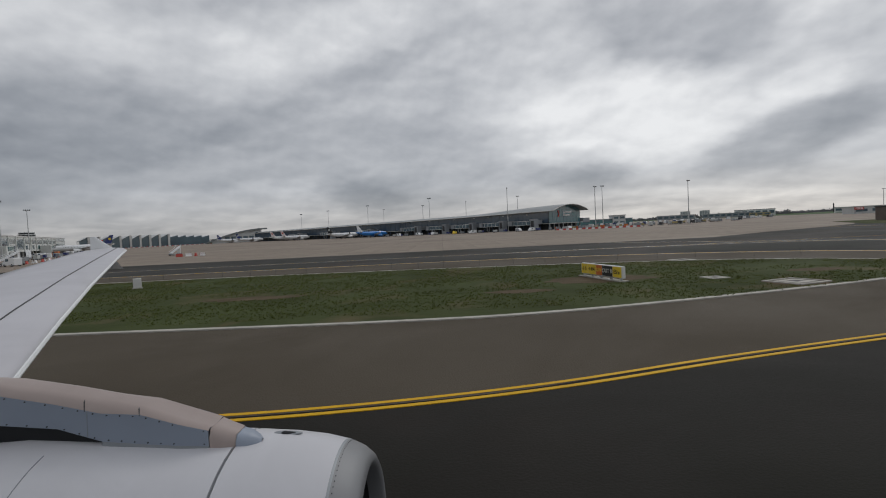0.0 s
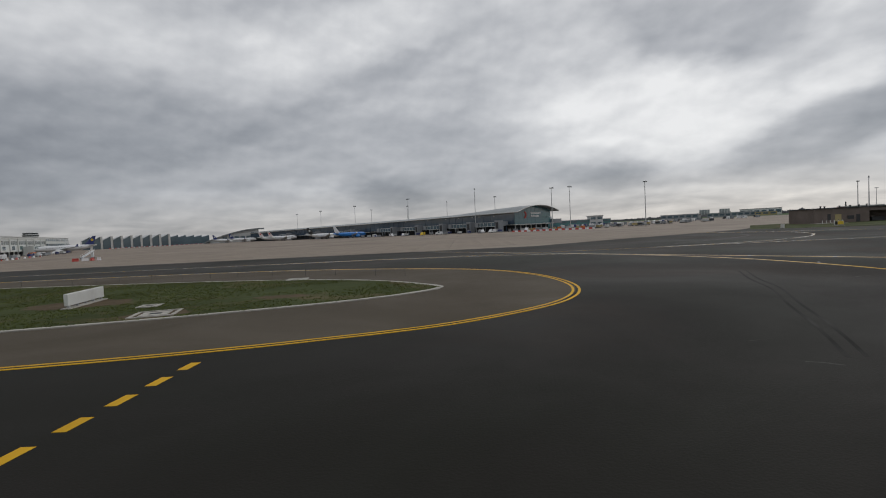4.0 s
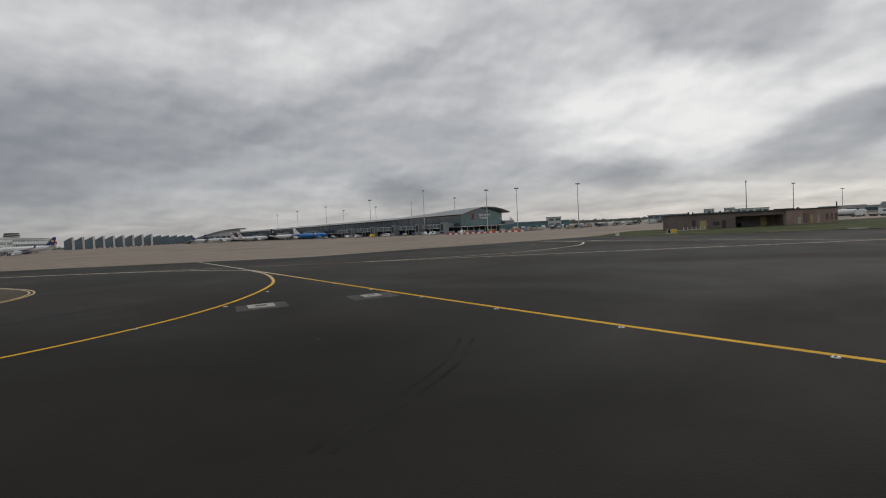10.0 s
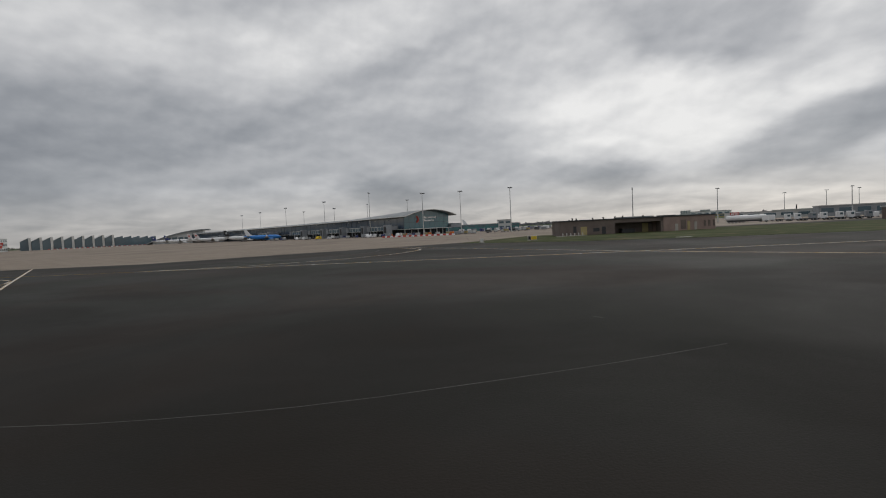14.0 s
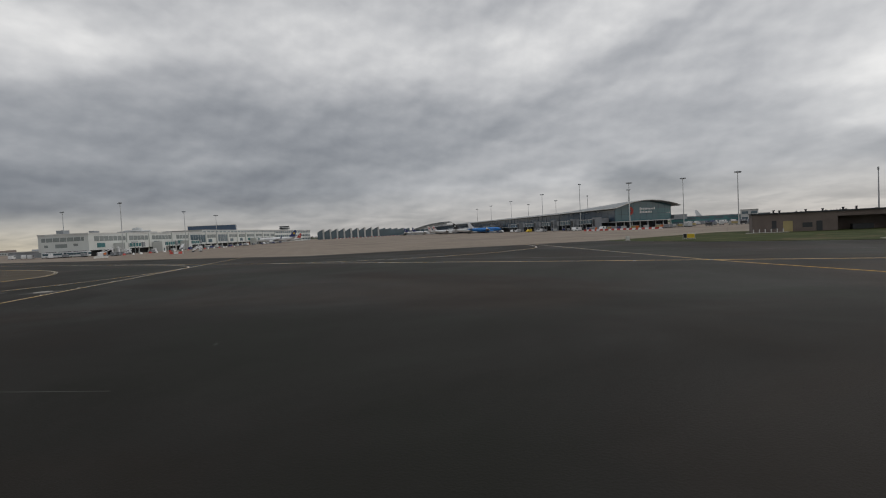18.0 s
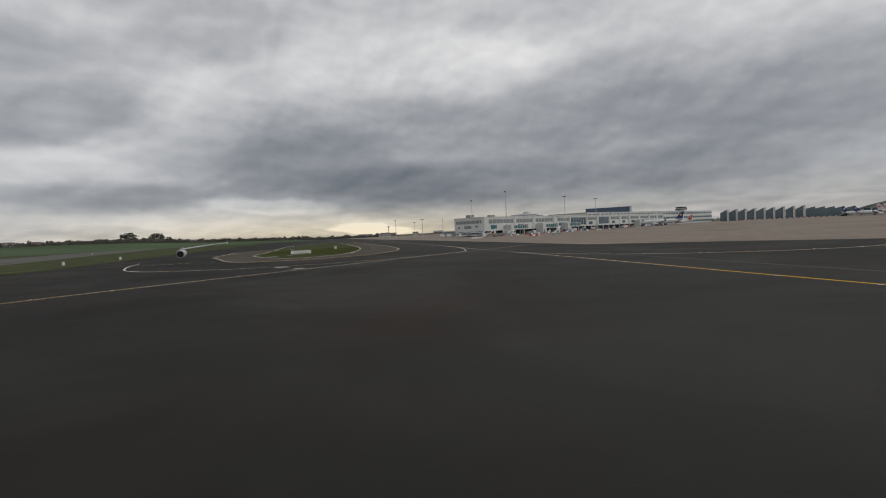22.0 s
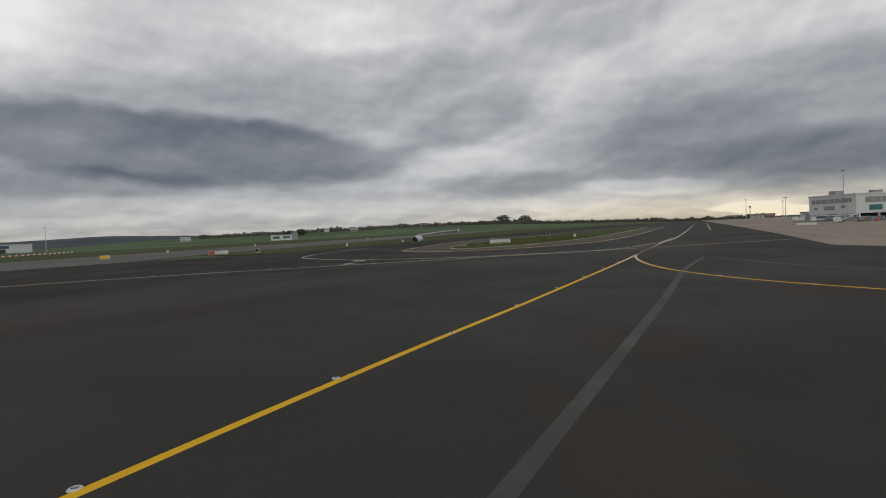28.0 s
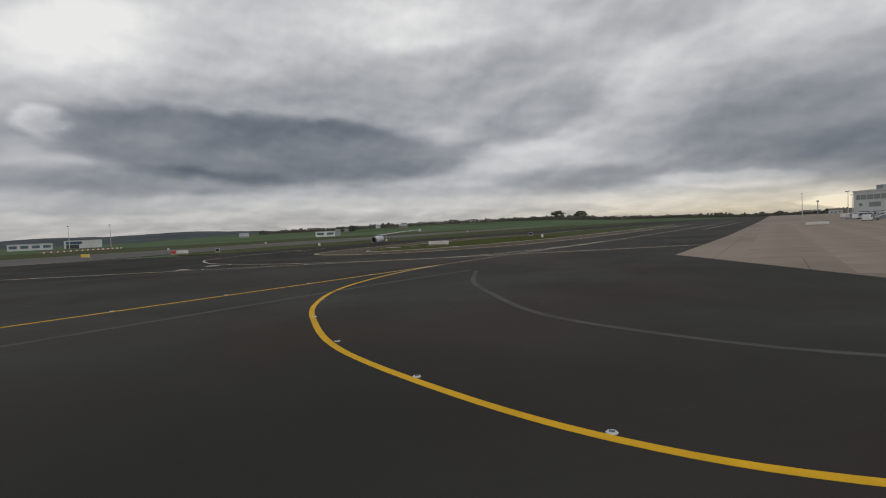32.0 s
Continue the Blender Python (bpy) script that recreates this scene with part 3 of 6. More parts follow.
# sign: a red emblem of two dotted arcs and two bars of lettering
b = bmesh.new()
for r in (1.5, 2.4):
    for k in range(9):
        a = -1.25 + 2.5 * k / 8
        y, z = -11.6 - r * math.cos(a), 11.4 + r * math.sin(a)
        rod(b, (-0.38, y, z), (-0.2, y, z), 0.42, n=10)
part("emblem", b, RED, pier_a, "red dotted emblem on the glass end")
for z, wide in ((11.9, 11.4), (9.7, 9.6)):
    b = bmesh.new()
    k = 0.0
    while k < wide:
        box(b, -0.38, -0.2, -19.4 - k - 0.8, -19.4 - k, z, z + 1.15 + 0.45 * ((k * 7) % 3 < 1))
        k += 1.25
    part("lettering", b, BRIGHT, pier_a, "white lettering bars")


def jet_bridge():
    t = thing("jet_bridge", pose(0, 0, 0), "grey passenger boarding bridge with glass sides beside the glazed pier", "jet bridge", "boarding bridges")
    box_part("lift_tower", t, GREYBOX, -2.2, 2.2, 6, 10.5, 0, 8.2, "pale grey stair tower")
    box_part("tower_window", t, DARK, -1.2, 1.2, 10.5, 10.6, 2.5, 7.0)
    box_part("fixed_tunnel", t, GREYBOX, -1.5, 1.5, 0, 6.1, 4.4, 7.4)
    box_part("tunnel", t, GLASS, 2.0, 17.0, 8.2, 11.0, 4.2, 6.9, "dark glazed tunnel")
    for z in (4.1, 6.9):
        box_part("tunnel_rail", t, PALE, 2.0, 17.2, 8.0, 11.2, z - 0.15, z + 0.2)
    for k in range(4):
        box_part("tunnel_frame", t, PALE, 4.5 + 3.6 * k, 4.8 + 3.6 * k, 7.95, 11.25, 4.0, 7.1)
    box_part("cab", t, GREYBOX, 16.8, 20.0, 7.6, 11.8, 3.9, 7.3, "grey docking cab")
    for x in (13.0,):
        for y in (8.3, 10.9):
            box_part("leg", t, GREYBOX, x - 0.25, x + 0.25, y - 0.25, y + 0.25, 0.9, 4.2)
    for y in (8.3, 10.9):
        b = bmesh.new()
        rod(b, (13.0, y - 0.25, 0.5), (13.0, y + 0.25, 0.5), 0.5, n=12)
        part("wheel", b, RUBBER, t)
    box_part("axle", t, GREYBOX, 12.7, 13.3, 8.2, 11.0, 0.5, 1.0)
    return t


bridge = jet_bridge()
spots = [6, 34, 64, 94, 128, 196, 262, 330]
bridge.matrix_basis = pier_a.matrix_basis @ pose(spots[0], 1.6, 0)
for s in spots[1:]:
    copy_thing(bridge, pier_a.matrix_basis @ pose(s, 1.6, 0))

# saw-roofed connector: front on y = 0, facing -y
saw = thing("sawtooth_terminal", along((-475, 649), (76, 65)) @ Matrix.Diagonal((1.25, 1.25, 1.25, 1)), "dark glazed terminal hall with a sawtooth roof and white fins", "terminal")
bay = 9.45
for k in range(9):
    x = 1.2 + bay * k
    b = profile([(0, 0), (0, 9.6), (34, 9.6), (34, 0)], x, x + bay - 2.3)
    for v in b.verts:
        if v.co.z > 5:
            v.co.z += 3.9 * (v.co.x - x) / (bay - 2.3)
    part("glass_bay", b, GLASS, saw)
    b = profile([(-1.6, 0), (-1.6, 13.8), (34, 13.9), (34, 0)], x + bay - 2.3, x + bay - 0.3)
    part("fin", b, WHITE, saw, "white vertical fin")
    b = profile([(-0.8, 9.6), (-0.8, 10.0), (34, 10.0), (34, 9.6)], x, x + bay - 2.3)
    for v in b.verts:
        v.co.z += 3.9 * (v.co.x - x) / (bay - 2.3)
    part("bay_roof", b, PALE, saw)
for k in range(5):
    x = 86.5 + 8.6 * k
    b = profile([(2, 0), (2, 10.0 - 0.4 * k), (34, 10.0 - 0.4 * k), (34, 0)], x, x + 8.6)
    for v in b.verts:
        if v.co.z > 5:
            v.co.z += 2.0 * (v.co.x - x) / 8.6
    part("low_bay", b, GLASS, saw)

# hall with one sweeping curved roof between the saw roof and the long pier
hall = thing("curved_roof_hall", along((-331, 701), (75, 30)) @ Matrix.Diagonal((1.15, 1.15, 1.34, 1)), "pale hall under one sweeping curved roof", "terminal")
arc = [(-2 + 3.6 * k, 1.0 + 13.4 * math.sin(min(1.0, k / 19) * math.pi / 2) ** 0.9) for k in range(21)]
b = bmesh.new()
rows = [[b.verts.new((x, y, z + dz)) for y, dz in ((-3, 0), (24, 0), (24, -1.3), (-3, -1.3))] for x, z in arc]
for r, q in zip(rows, rows[1:]):
    for k in range(4):
        b.faces.new((r[k], q[k], q[(k + 1) % 4], r[(k + 1) % 4]))
b.faces.new(rows[0])
b.faces.new(rows[-1][::-1])
bmesh.ops.recalc_face_normals(b, faces=b.faces)
part("roof", b, VAULT, hall, "dark-edged sweeping metal roof")
b = bmesh.new()
rows = [[b.verts.new((x, y, z)) for y, z in ((0, 0), (0, h - 0.9), (20, h - 0.9), (20, 0))] for x, h in arc[2:19]]
for r, q in zip(rows, rows[1:]):
    for k in range(4):
        b.faces.new((r[k], q[k], q[(k + 1) % 4], r[(k + 1) % 4]))
b.faces.new(rows[0])
b.faces.new(rows[-1][::-1])
bmesh.ops.recalc_face_normals(b, faces=b.faces)
part("wall", b, PALE, hall)
for k in range(6):
    box_part("window", hall, GLASS, 20 + 7 * k, 25.5 + 7 * k, -0.2, 0.1, 3.0, 6.6)

# white pier: front face on y = 0 facing -y, near end on x = 0
pier_b = thing("white_pier", along((-170, 157), (-0.52, 0.854)), "long white clad airport pier with grey strip windows", "terminal")
# shade under the upper storey is painted on as a dark block
box_part("ground_floor", pier_b, SHADE, 2.5, 332, 2.5, 26, 0, 3.6, "solid ground floor painted dark as the shade of an open undercroft")
box_part("upper_storey", pier_b, PANEL, 0, 334, 0, 28, 3.4, 12.7)
box_part("parapet", pier_b, WHITE, -0.3, 334, -0.3, 28.3, 12.7, 13.4, "white roof edge")
col = box_mesh(0.7, 0.7, 3.5, PANEL)
for k in range(28):
    share("column", col, pier_b, pose(1 + 12 * k, 0.8, 0))
for k in range(4):
    share("column", col, pier_b, pose(0.8, 1.5 + 8.4 * k, 0))
GREYGLASS = glass("grey_glass", (0.24, 0.27, 0.265), 0.2)
wall_glass = lambda name, x0, x1, y0, y1, z0, z1, m=GREYGLASS: box_part(name, pier_b, m, x0, x1, y0, y1, z0, z1)
wall_glass("window", -0.12, 0.2, 2.5, 26, 9.0, 11.2)
wall_glass("window", -0.12, 0.2, 22.6, 24.6, 5.9, 7.3)
wall_glass("window", -0.12, 0.2, 12, 18.5, 5.5, 7.6)
wall_glass("window", -0.12, 0.2, 6, 8.4, 6.2, 7.6)
for k in range(6):
    box_part("window_bar", pier_b, PANEL, -0.2, 0.2, 4 + 3.9 * k, 4.2 + 3.9 * k, 9.0, 11.2)
glass_bays = [(5, 34), (38, 59), (64, 89), (97, 115), (119, 145), (149, 166), (171, 191), (196, 214), (220, 236), (242, 262), (268, 288), (294, 312), (318, 332)]
for k, (x0, x1) in enumerate(glass_bays):
    deep = k in (4, 6)
    wall_glass("window", x0, x1, -0.12, 0.2, 5.0 if deep else 8.6, 11.4, GLASS if deep else GREYGLASS)
    n = max(2, int((x1 - x0) / 4))
    for j in range(1, n):
        x = x0 + (x1 - x0) * j / n
        box_part("window_bar", pier_b, PANEL, x - 0.12, x + 0.12, -0.2, 0.2, 5.0 if deep else 8.6, 11.4)
    if not deep:
        box_part("low_window", pier_b, TEAL if k % 3 == 0 else GLASS, x0 + 2, min(x0 + 9, x1), -0.12, 0.2, 4.8, 7.4)
    box_part("pilaster", pier_b, PANEL, x1 + 0.8, x1 + 2.4, -0.6, 0.2, 3.4, 13.0)
for x, y, sx, sy, sz in ((6, 18, 5, 4, 2.2), (20, 10, 5, 3, 1.6), (60, 16, 9, 5, 1.5), (96, 18, 8, 6, 1.5), (112, 14, 6, 4, 1.4)):
    box_part("roof_unit", pier_b, GREYBOX, x, x + sx, y, y + sy, 13.3, 13.4 + sz, "grey rooftop plant box")
b = bmesh.new()
for z0, z1, r0, r1 in ((13.3, 15.2, 8, 8), (15.2, 16.0, 9, 8.4), (16.0, 17.6, 3.4, 3.0), (17.6, 18.2, 0.5, 0.4)):
    rod(b, (82, 20, z0), (82, 20, z1), r0, r1, n=16)
part("rooftop_drum", b, PALE, pier_b, "pale round rooftop structure with a mast")


def gate_stub():
    t = thing("gate_stub", pose(0, 0, 0), "white gate stair block with teal glass bridge beside the white pier", "jet bridge", "white pier gates")
    box_part("stair_block", t, PANEL, -2.4, 2.4, -7, -0.3, 0, 7.0, "white stair block")
    box_part("door", t, GLASS, -1.2, 0.2, -7.1, -6.9, 0.1, 2.4)
    box_part("slot_window", t, GLASS, 1.2, 1.9, -7.1, -6.9, 4.2, 6.4)
    box_part("tunnel", t, TEAL, 2.4, 15, -6.8, -4.2, 4.2, 6.6, "teal glazed tunnel")
    for z in (4.05, 6.6):
        box_part("tunnel_rail", t, PANEL, 2.4, 15.2, -7.0, -4.0, z - 0.1, z + 0.25)
    for k in range(4):
        box_part("tunnel_frame", t, PANEL, 5.5 + 3 * k, 5.8 + 3 * k, -7.05, -3.95, 4.0, 6.8)
    box_part("cab", t, GREYBOX, 15, 18, -7.6, -3.6, 3.9, 7.0)
    for y in (-6.6, -4.4):
        box_part("leg", t, GREYBOX, 12, 12.5, y - 0.2, y + 0.2, 0, 4.2)
    return t


stub = gate_stub()
stub.matrix_basis = pier_b.matrix_basis @ pose(24, 0, 0)
for s in (66, 104, 252, 300):
    copy_thing(stub, pier_b.matrix_basis @ pose(s, 0, 0))

# more distant airport buildings
def plain_building(name, at, d, sx, sy, sz, wall, label, rows=1, roof=ROOF, win=GLASS, z0=0.0):
    t = thing(name, along(at, d), label, "building")
    box_part("wall", t, wall, 0, sx, 0, sy, z0, sz)
    box_part("roof", t, roof, -0.4, sx + 0.4, -0.4, sy + 0.4, sz, sz + 0.6)
    n = max(2, int(sx / 9))
    for r in range(rows):
        za, zb = z0 + (sz - z0) * (r + 0.35) / rows, z0 + (sz - z0) * (r + 0.8) / rows
        for k in range(n):
            x = sx * (k + 0.15) / n
            box_part("window", t, win, x, x + sx * 0.7 / n, -0.15, 0.2, za, zb)
            box_part("window", t, win, x, x + sx * 0.7 / n, sy - 0.2, sy + 0.15, za, zb)
    return t


plain_building("blue_office", (-594, 491), (46, 52), 70, 30, 31, BLUEGLASS, "tall blue glazed office block behind the white pier", 4, PALE, BLUEGLASS)
plain_building("main_terminal", (-310, 322), (-0.49, 0.872), 385, 40, 17, PANEL, "broad pale terminal building behind the white pier", 3)
plain_building("low_link_building", (104, 437), (46, 1), 64, 16, 5.4, TEAL, "low teal glazed link building behind the glazed pier", 2, GREYBOX)
plain_building("link_tower", (150, 436), (10, 0), 11, 10, 8.4, PALE, "pale grey gate building with a flat roof", 2)
plain_building("cargo_hall", (498, 846), (43, -25), 58, 40, 10.4, PANEL, "pale cargo hall with a dark roof far across the apron", 1, DARK)
plain_building("low_cargo_hall", (455, 868), (43, -25), 72, 30, 6.6, GREYBOX, "low blue-grey cargo hall far across the apron", 1)
plain_building("yellow_hall", (513, 830), (43, -25), 30, 6, 5.2, OCHRE, "low yellow shed before the cargo hall", 1, GREYBOX)
plain_building("grey_hall", (392, 905), (43, -25), 60, 30, 7.4, GREYBOX, "low grey cargo hall far across the apron", 1)
plain_building("white_hall", (505, 640), (38, -32), 44, 24, 6.2, PANEL, "white hall with dark doors far across the apron", 1)
plain_building("long_store", (590, 610), (38, -32), 80, 24, 8.0, PALE, "long pale store far across the apron", 1)
plain_building("far_block", (1190, 2480), (43, -22), 44, 30, 30, PALE, "pale far tower block on the skyline", 6)
plain_building("far_block", (1265, 2440), (43, -22), 44, 30, 30, PALE, "pale far tower block on the skyline", 6)
stack = thing("far_chimney", pose(688, 873, 0), "dark far chimney on the skyline", "chimney")
b = bmesh.new()
rod(b, (0, 0, 0), (0, 0, 15), 1.3, 0.9, 10)
part("shaft", b, DARK, stack)
plain_building("red_signed_hall", (318, 384), (40, -13), 52, 20, 4.6, PALE, "grey hall with a red sign board", 1)
plain_building("hangar", (345, 330), (70, -40), 90, 35, 6.4, GREYBOX, "large grey hangar beyond the tankers", 1)
t = thing("white_hangar", along((-116, -572), (-38, 16)), "white hangar with a broad blue window across the airfield", "building")
box_part("wall", t, PALE, 0, 36, 0, 30, 0, 9)
box_part("roof", t, ROOF, -0.4, 36.4, -0.4, 30.4, 9, 9.4)
for y in (-0.2, 29.9):
    box_part("window", t, BLUEGLASS, 2, 17, y, y + 0.3, 5.0, 8)
    box_part("door", t, DARK, 2, 14, y, y + 0.3, 0.2, 4.5)
plain_building("low_hangar", (-72, -600), (-40, 14), 40, 30, 7, PALE, "low pale hangar across the airfield", 1)
shed = plain_building("field_shed", (-351, -412), (-22, 21), 26, 14, 6.8, PANEL, "white shed with a taller grey end block standing in the airfield", 1)
box_part("end_block", shed, GREYBOX, 26.3, 34, 1, 12, 0, 9.6, "taller blue-grey block")
plain_building("far_low_hall", (-330, 175), (60, -20), 70, 20, 4, GREYBOX, "low grey hall beyond the white pier", 1)
red_sign = thing("roof_sign", along((316, 384.4), (40, -13)) @ Matrix.Diagonal((.6, .6, .8, 1)), "red sign board with white lettering bars on the hall roof", "sign")
board = box_part("sign_board", red_sign, RED, 4, 14, -0.6, 0, 4.0, 6.6)
for z in (4.5, 5.5):
    for k in range(6):
        box_part("lettering_bar", board, BRIGHT, 5.0 + 1.4 * k, 5.9 + 1.4 * k, -0.68, -0.58, z, z + 0.55)
for x in (5, 13):
    box_part("prop", red_sign, GREYBOX, x - 0.15, x + 0.15, -0.2, 0.2, -0.1, 4.0)
tower = thing("control_tower", pose(-504, 605, 0), "white airport tower with dark window bands", "tower")
b = bmesh.new()
rod(b, (0, 0, 0), (0, 0, 20), 5.5, 5.5, 12)
part("shaft", b, PANEL, tower)
for z0, z1, r0, r1, m, nm in ((20, 21, 8, 8.6, PANEL, "floor"), (21, 22.6, 8.2, 8.6, DARK, "window_band"), (22.6, 23.4, 9, 9, PANEL, "floor"), (23.4, 25.2, 7.4, 8, DARK, "window_band"), (25.2, 26, 8.6, 8.2, PANEL, "roof")):
    b = bmesh.new()
    rod(b, (0, 0, z0), (0, 0, z1), r0, r1, 12)
    part(nm, b, m, tower)
far_tower = thing("radio_tower", pose(-560, 150, 0), "thin dark radio tower on the skyline", "tower")
b = bmesh.new()
rod(b, (0, 0, 0), (0, 0, 16), 0.5, 0.35)
part("shaft", b, GREYBOX, far_tower)
b = bmesh.new()
rod(b, (0, 0, 14.5), (0, 0, 16.2), 1.2, 1.3)
part("cabin", b, GREYBOX, far_tower)

# ---- brown brick service building ----
svc = thing("brick_service_building", along((148.0, 158.0), (33, 1)) @ Matrix.Diagonal((.95, .95, 1, 1)), "low brown brick airfield service building with an open bay", "building")
BRICKPALE = material("pale_brick", (0.31, 0.228, 0.198), 0.85, dark=0.75, grain=8.0, stain=0.3)
box_part("front_wall", svc, BRICK, 0, 17.6, 0, 12, 0, 4.4)
box_part("back_wall", svc, BRICK, 17.6, 33, 5.5, 12, 0, 4.4)
box_part("bay_side", svc, BRICK, 32.3, 33, 0, 5.6, 0, 4.4)
box_part("lintel", svc, BRICK, 17.6, 33, 0, 0.5, 3.3, 4.4)
# ceiling painted in the shade colour to darken the open bay
box_part("bay_ceiling", svc, SHADE, 17.6, 32.3, 0.5, 5.5, 3.3, 3.5)
box_part("roof_edge", svc, DARK, -0.3, 33.2, -0.3, 12.2, 4.4, 4.7, "dark roof edge")
box_part("yellow_door", svc, OCHRE, 6.6, 8.6, -0.1, 0.1, 0.1, 2.6, "yellow door")
box_part("window", svc, DARK, 4.2, 5.2, -0.1, 0.1, 0.9, 2.8)
box_part("door", svc, DARK, 13.4, 14.6, -0.1, 0.1, 0.1, 2.4)
box_part("window", svc, DARK, 10.6, 12.6, -0.1, 0.1, 1.0, 2.1)
box_part("bay_door", svc, OCHRE, 28.4, 30.4, 5.38, 5.6, 0.1, 2.8, "yellow door inside the bay")
box_part("machine", svc, DARK, 21, 25, 3.0, 5.3, 0.0, 1.3, "dark machine inside the bay")
wing_b = along((179.5, 159.0), (21, 5.4))
wing_b = svc.matrix_basis.inverted() @ wing_b
b = bmesh.new()
box(b, 0, 18.4, 0, 10, 0, 4.45, wing_b)
part("pale_wing", b, BRICKPALE, svc, "paler brick wing")
b = bmesh.new()
box(b, -0.2, 18.6, -0.25, 10.2, 4.45, 4.72, wing_b)
part("roof_edge", b, DARK, svc)
b = bmesh.new()
box(b, 3.0, 7.4, 4.2, 7.5, 4.7, 5.0, wing_b)
part("roof_unit", b, DARK, svc, "low dark rooftop plant box")
for x0, x1, z0, z1, m, nm in ((4.0, 5.0, 0.1, 2.2, KERB, "door"), (8.3, 9.2, 0.1, 2.9, OCHRE, "door"), (10.8, 11.7, 0.1, 2.6, KERB, "door"), (6.0, 7.8, 0.5, 3.3, BRICK, "shutter"), (14.2, 14.9, 1.0, 2.9, BRICK, "window"), (15.8, 16.5, 1.0, 2.9, BRICK, "window"), (17.5, 18.1, 1.0, 2.9, BRICK, "window")):
    b = bmesh.new()
    box(b, x0, x1, -0.12, 0.1, z0, z1, wing_b)
    part(nm, b, m, svc)
for x, y, h in ((5, 4, 0.5), (6.3, 4, 0.4), (12, 5, 0.4), (15.5, 5, 0.4), (20, 7, 0.5), (22.6, 7, 0.6), (29, 6, 0.4)):
    b = bmesh.new()
    rod(b, (x, y, 4.6), (x, y, 4.7 + h), 0.22, 0.22)
    rod(b, (x, y, 4.7 + h), (x, y, 4.85 + h), 0.36, 0.3)
    part("roof_vent", b, DARK, svc)
b = bmesh.new()
box(b, -1.6, 7.4, -4.2, -0.3, -0.1, 0.12)
svc_pad = part("service_pad", b, KERB)
svc_pad.matrix_basis = svc.matrix_basis
tagged(svc_pad, "pale concrete pad before the brick building", "slab", kind="structure")
boll = thing("bollard", pose(0, 0, 0), "short white bollard on a concrete pad", "bollard", "bollards by the brick building")
b = bmesh.new()
rod(b, (0, 0, 0), (0, 0, 0.85), 0.13, 0.13, 10)
part("post", b, WHITE, boll)
b = bmesh.new()
rod(b, (0, 0, 0.85), (0, 0, 0.98), 0.17, 0.06, 10)
part("cap", b, DARK, boll)
boll.matrix_basis = svc.matrix_basis @ pose(0, -3.5, 0.12)
for k in range(1, 6):
    copy_thing(boll, svc.matrix_basis @ pose(1.25 * k, -3.5, 0.12))
svc2 = plain_building("brick_hut", (272, 193), (14, -11), 20, 10, 4.2, BRICK, "low brown brick hut beside the road", 1)

# ---- lamp masts ----
def lamp_mast(h):
    t = thing("floodlight_mast", pose(0, 0, 0), "tall grey steel apron floodlight mast", "floodlight mast", "apron floodlight masts")
    b = bmesh.new()
    rod(b, (0, 0, 0), (0, 0, h), 0.3, 0.17, 10)
    part("pole", b, PALE, t)
    b = bmesh.new()
    rod(b, (0, 0, -0.1), (0, 0, 0.4), 0.8, 0.7, 10)
    part("base", b, KERB, t)
    b = bmesh.new()
    box(b, -1.7, 1.7, -0.15, 0.15, h - 0.25, h)
    part("crossbar", b, STEEL, t)
    for k in range(4):
        b = bmesh.new()
        box(b, -0.32, 0.32, -0.35, 0.3, 0, 0.35, pose(-1.35 + 0.9 * k, -0.2, h + 0.02, 25))
        part("floodlight", b, GREYBOX, t)
    return t


mast = lamp_mast(22.5)
mast.matrix_basis = pose(95, 307, 0, 0, 0, 40) @ Matrix.Diagonal((1, 1, 1.14, 1))
for x, y, k in ((50, 375, 1.27), (-11, 473, 1.32), (-85, 577, 1.38), (-150, 662, 1.4), (-205, 730, 1.4), (118, 364, 1.16), (147, 296, 1.0), (262, 290, 0.74), (-154, 167, 1.13), (-217, 245, 1.12), (-238, 287, 1.06), (-205, 160, 1.05), (314, 262, 0.60), (336, 246, 0.60), (70, 455, 1.2),
                (25, 500, 1.2), (-20, 545, 1.2), (-68, 590, 1.2), (-372, 129, 0.74), (-366, 157, 0.72), (-360, 178, 0.7), (-470, 170, 0.7), (-103, -520, 0.95), (-135, -500, 0.95), (440, 420, 0.8), (480, 380, 0.8), (400, 450, 0.8), (425, 435, 0.8)):
    copy_thing(mast, pose(x, y, 0, 0, 0, (x * 7) % 90) @ Matrix.Diagonal((1, 1, k, 1)))
rod_mast = thing("lightning_mast", pose(174.5, 171, 0), "thin tapering steel mast behind the brick building", "mast")
b = bmesh.new()
rod(b, (0, 0, 0), (0, 0, 14.2), 0.22, 0.1)
part("pole", b, STEEL, rod_mast)
b = bmesh.new()
rod(b, (0, 0, 13.8), (0, 0, 14.6), 0.2, 0.2)
part("tip", b, STEEL, rod_mast)

# ---- parked airliners ----
def tube(bm, stations, n=20):
    """A round body: stations of (x, z, radius across, radius up)."""
    rings = [[bm.verts.new((x, ry * math.cos(k * math.tau / n), z + rz * math.sin(k * math.tau / n))) for k in range(n)] for x, z, ry, rz in stations]
    for a, b in zip(rings, rings[1:]):
        for k in range(n):
            bm.faces.new((a[k], b[k], b[(k + 1) % n], a[(k + 1) % n]))
    bm.faces.new(rings[0])
    bm.faces.new(rings[-1][::-1])
    bmesh.ops.recalc_face_normals(bm, faces=bm.faces)
    for f in bm.faces:
        f.smooth = len(f.verts) == 4


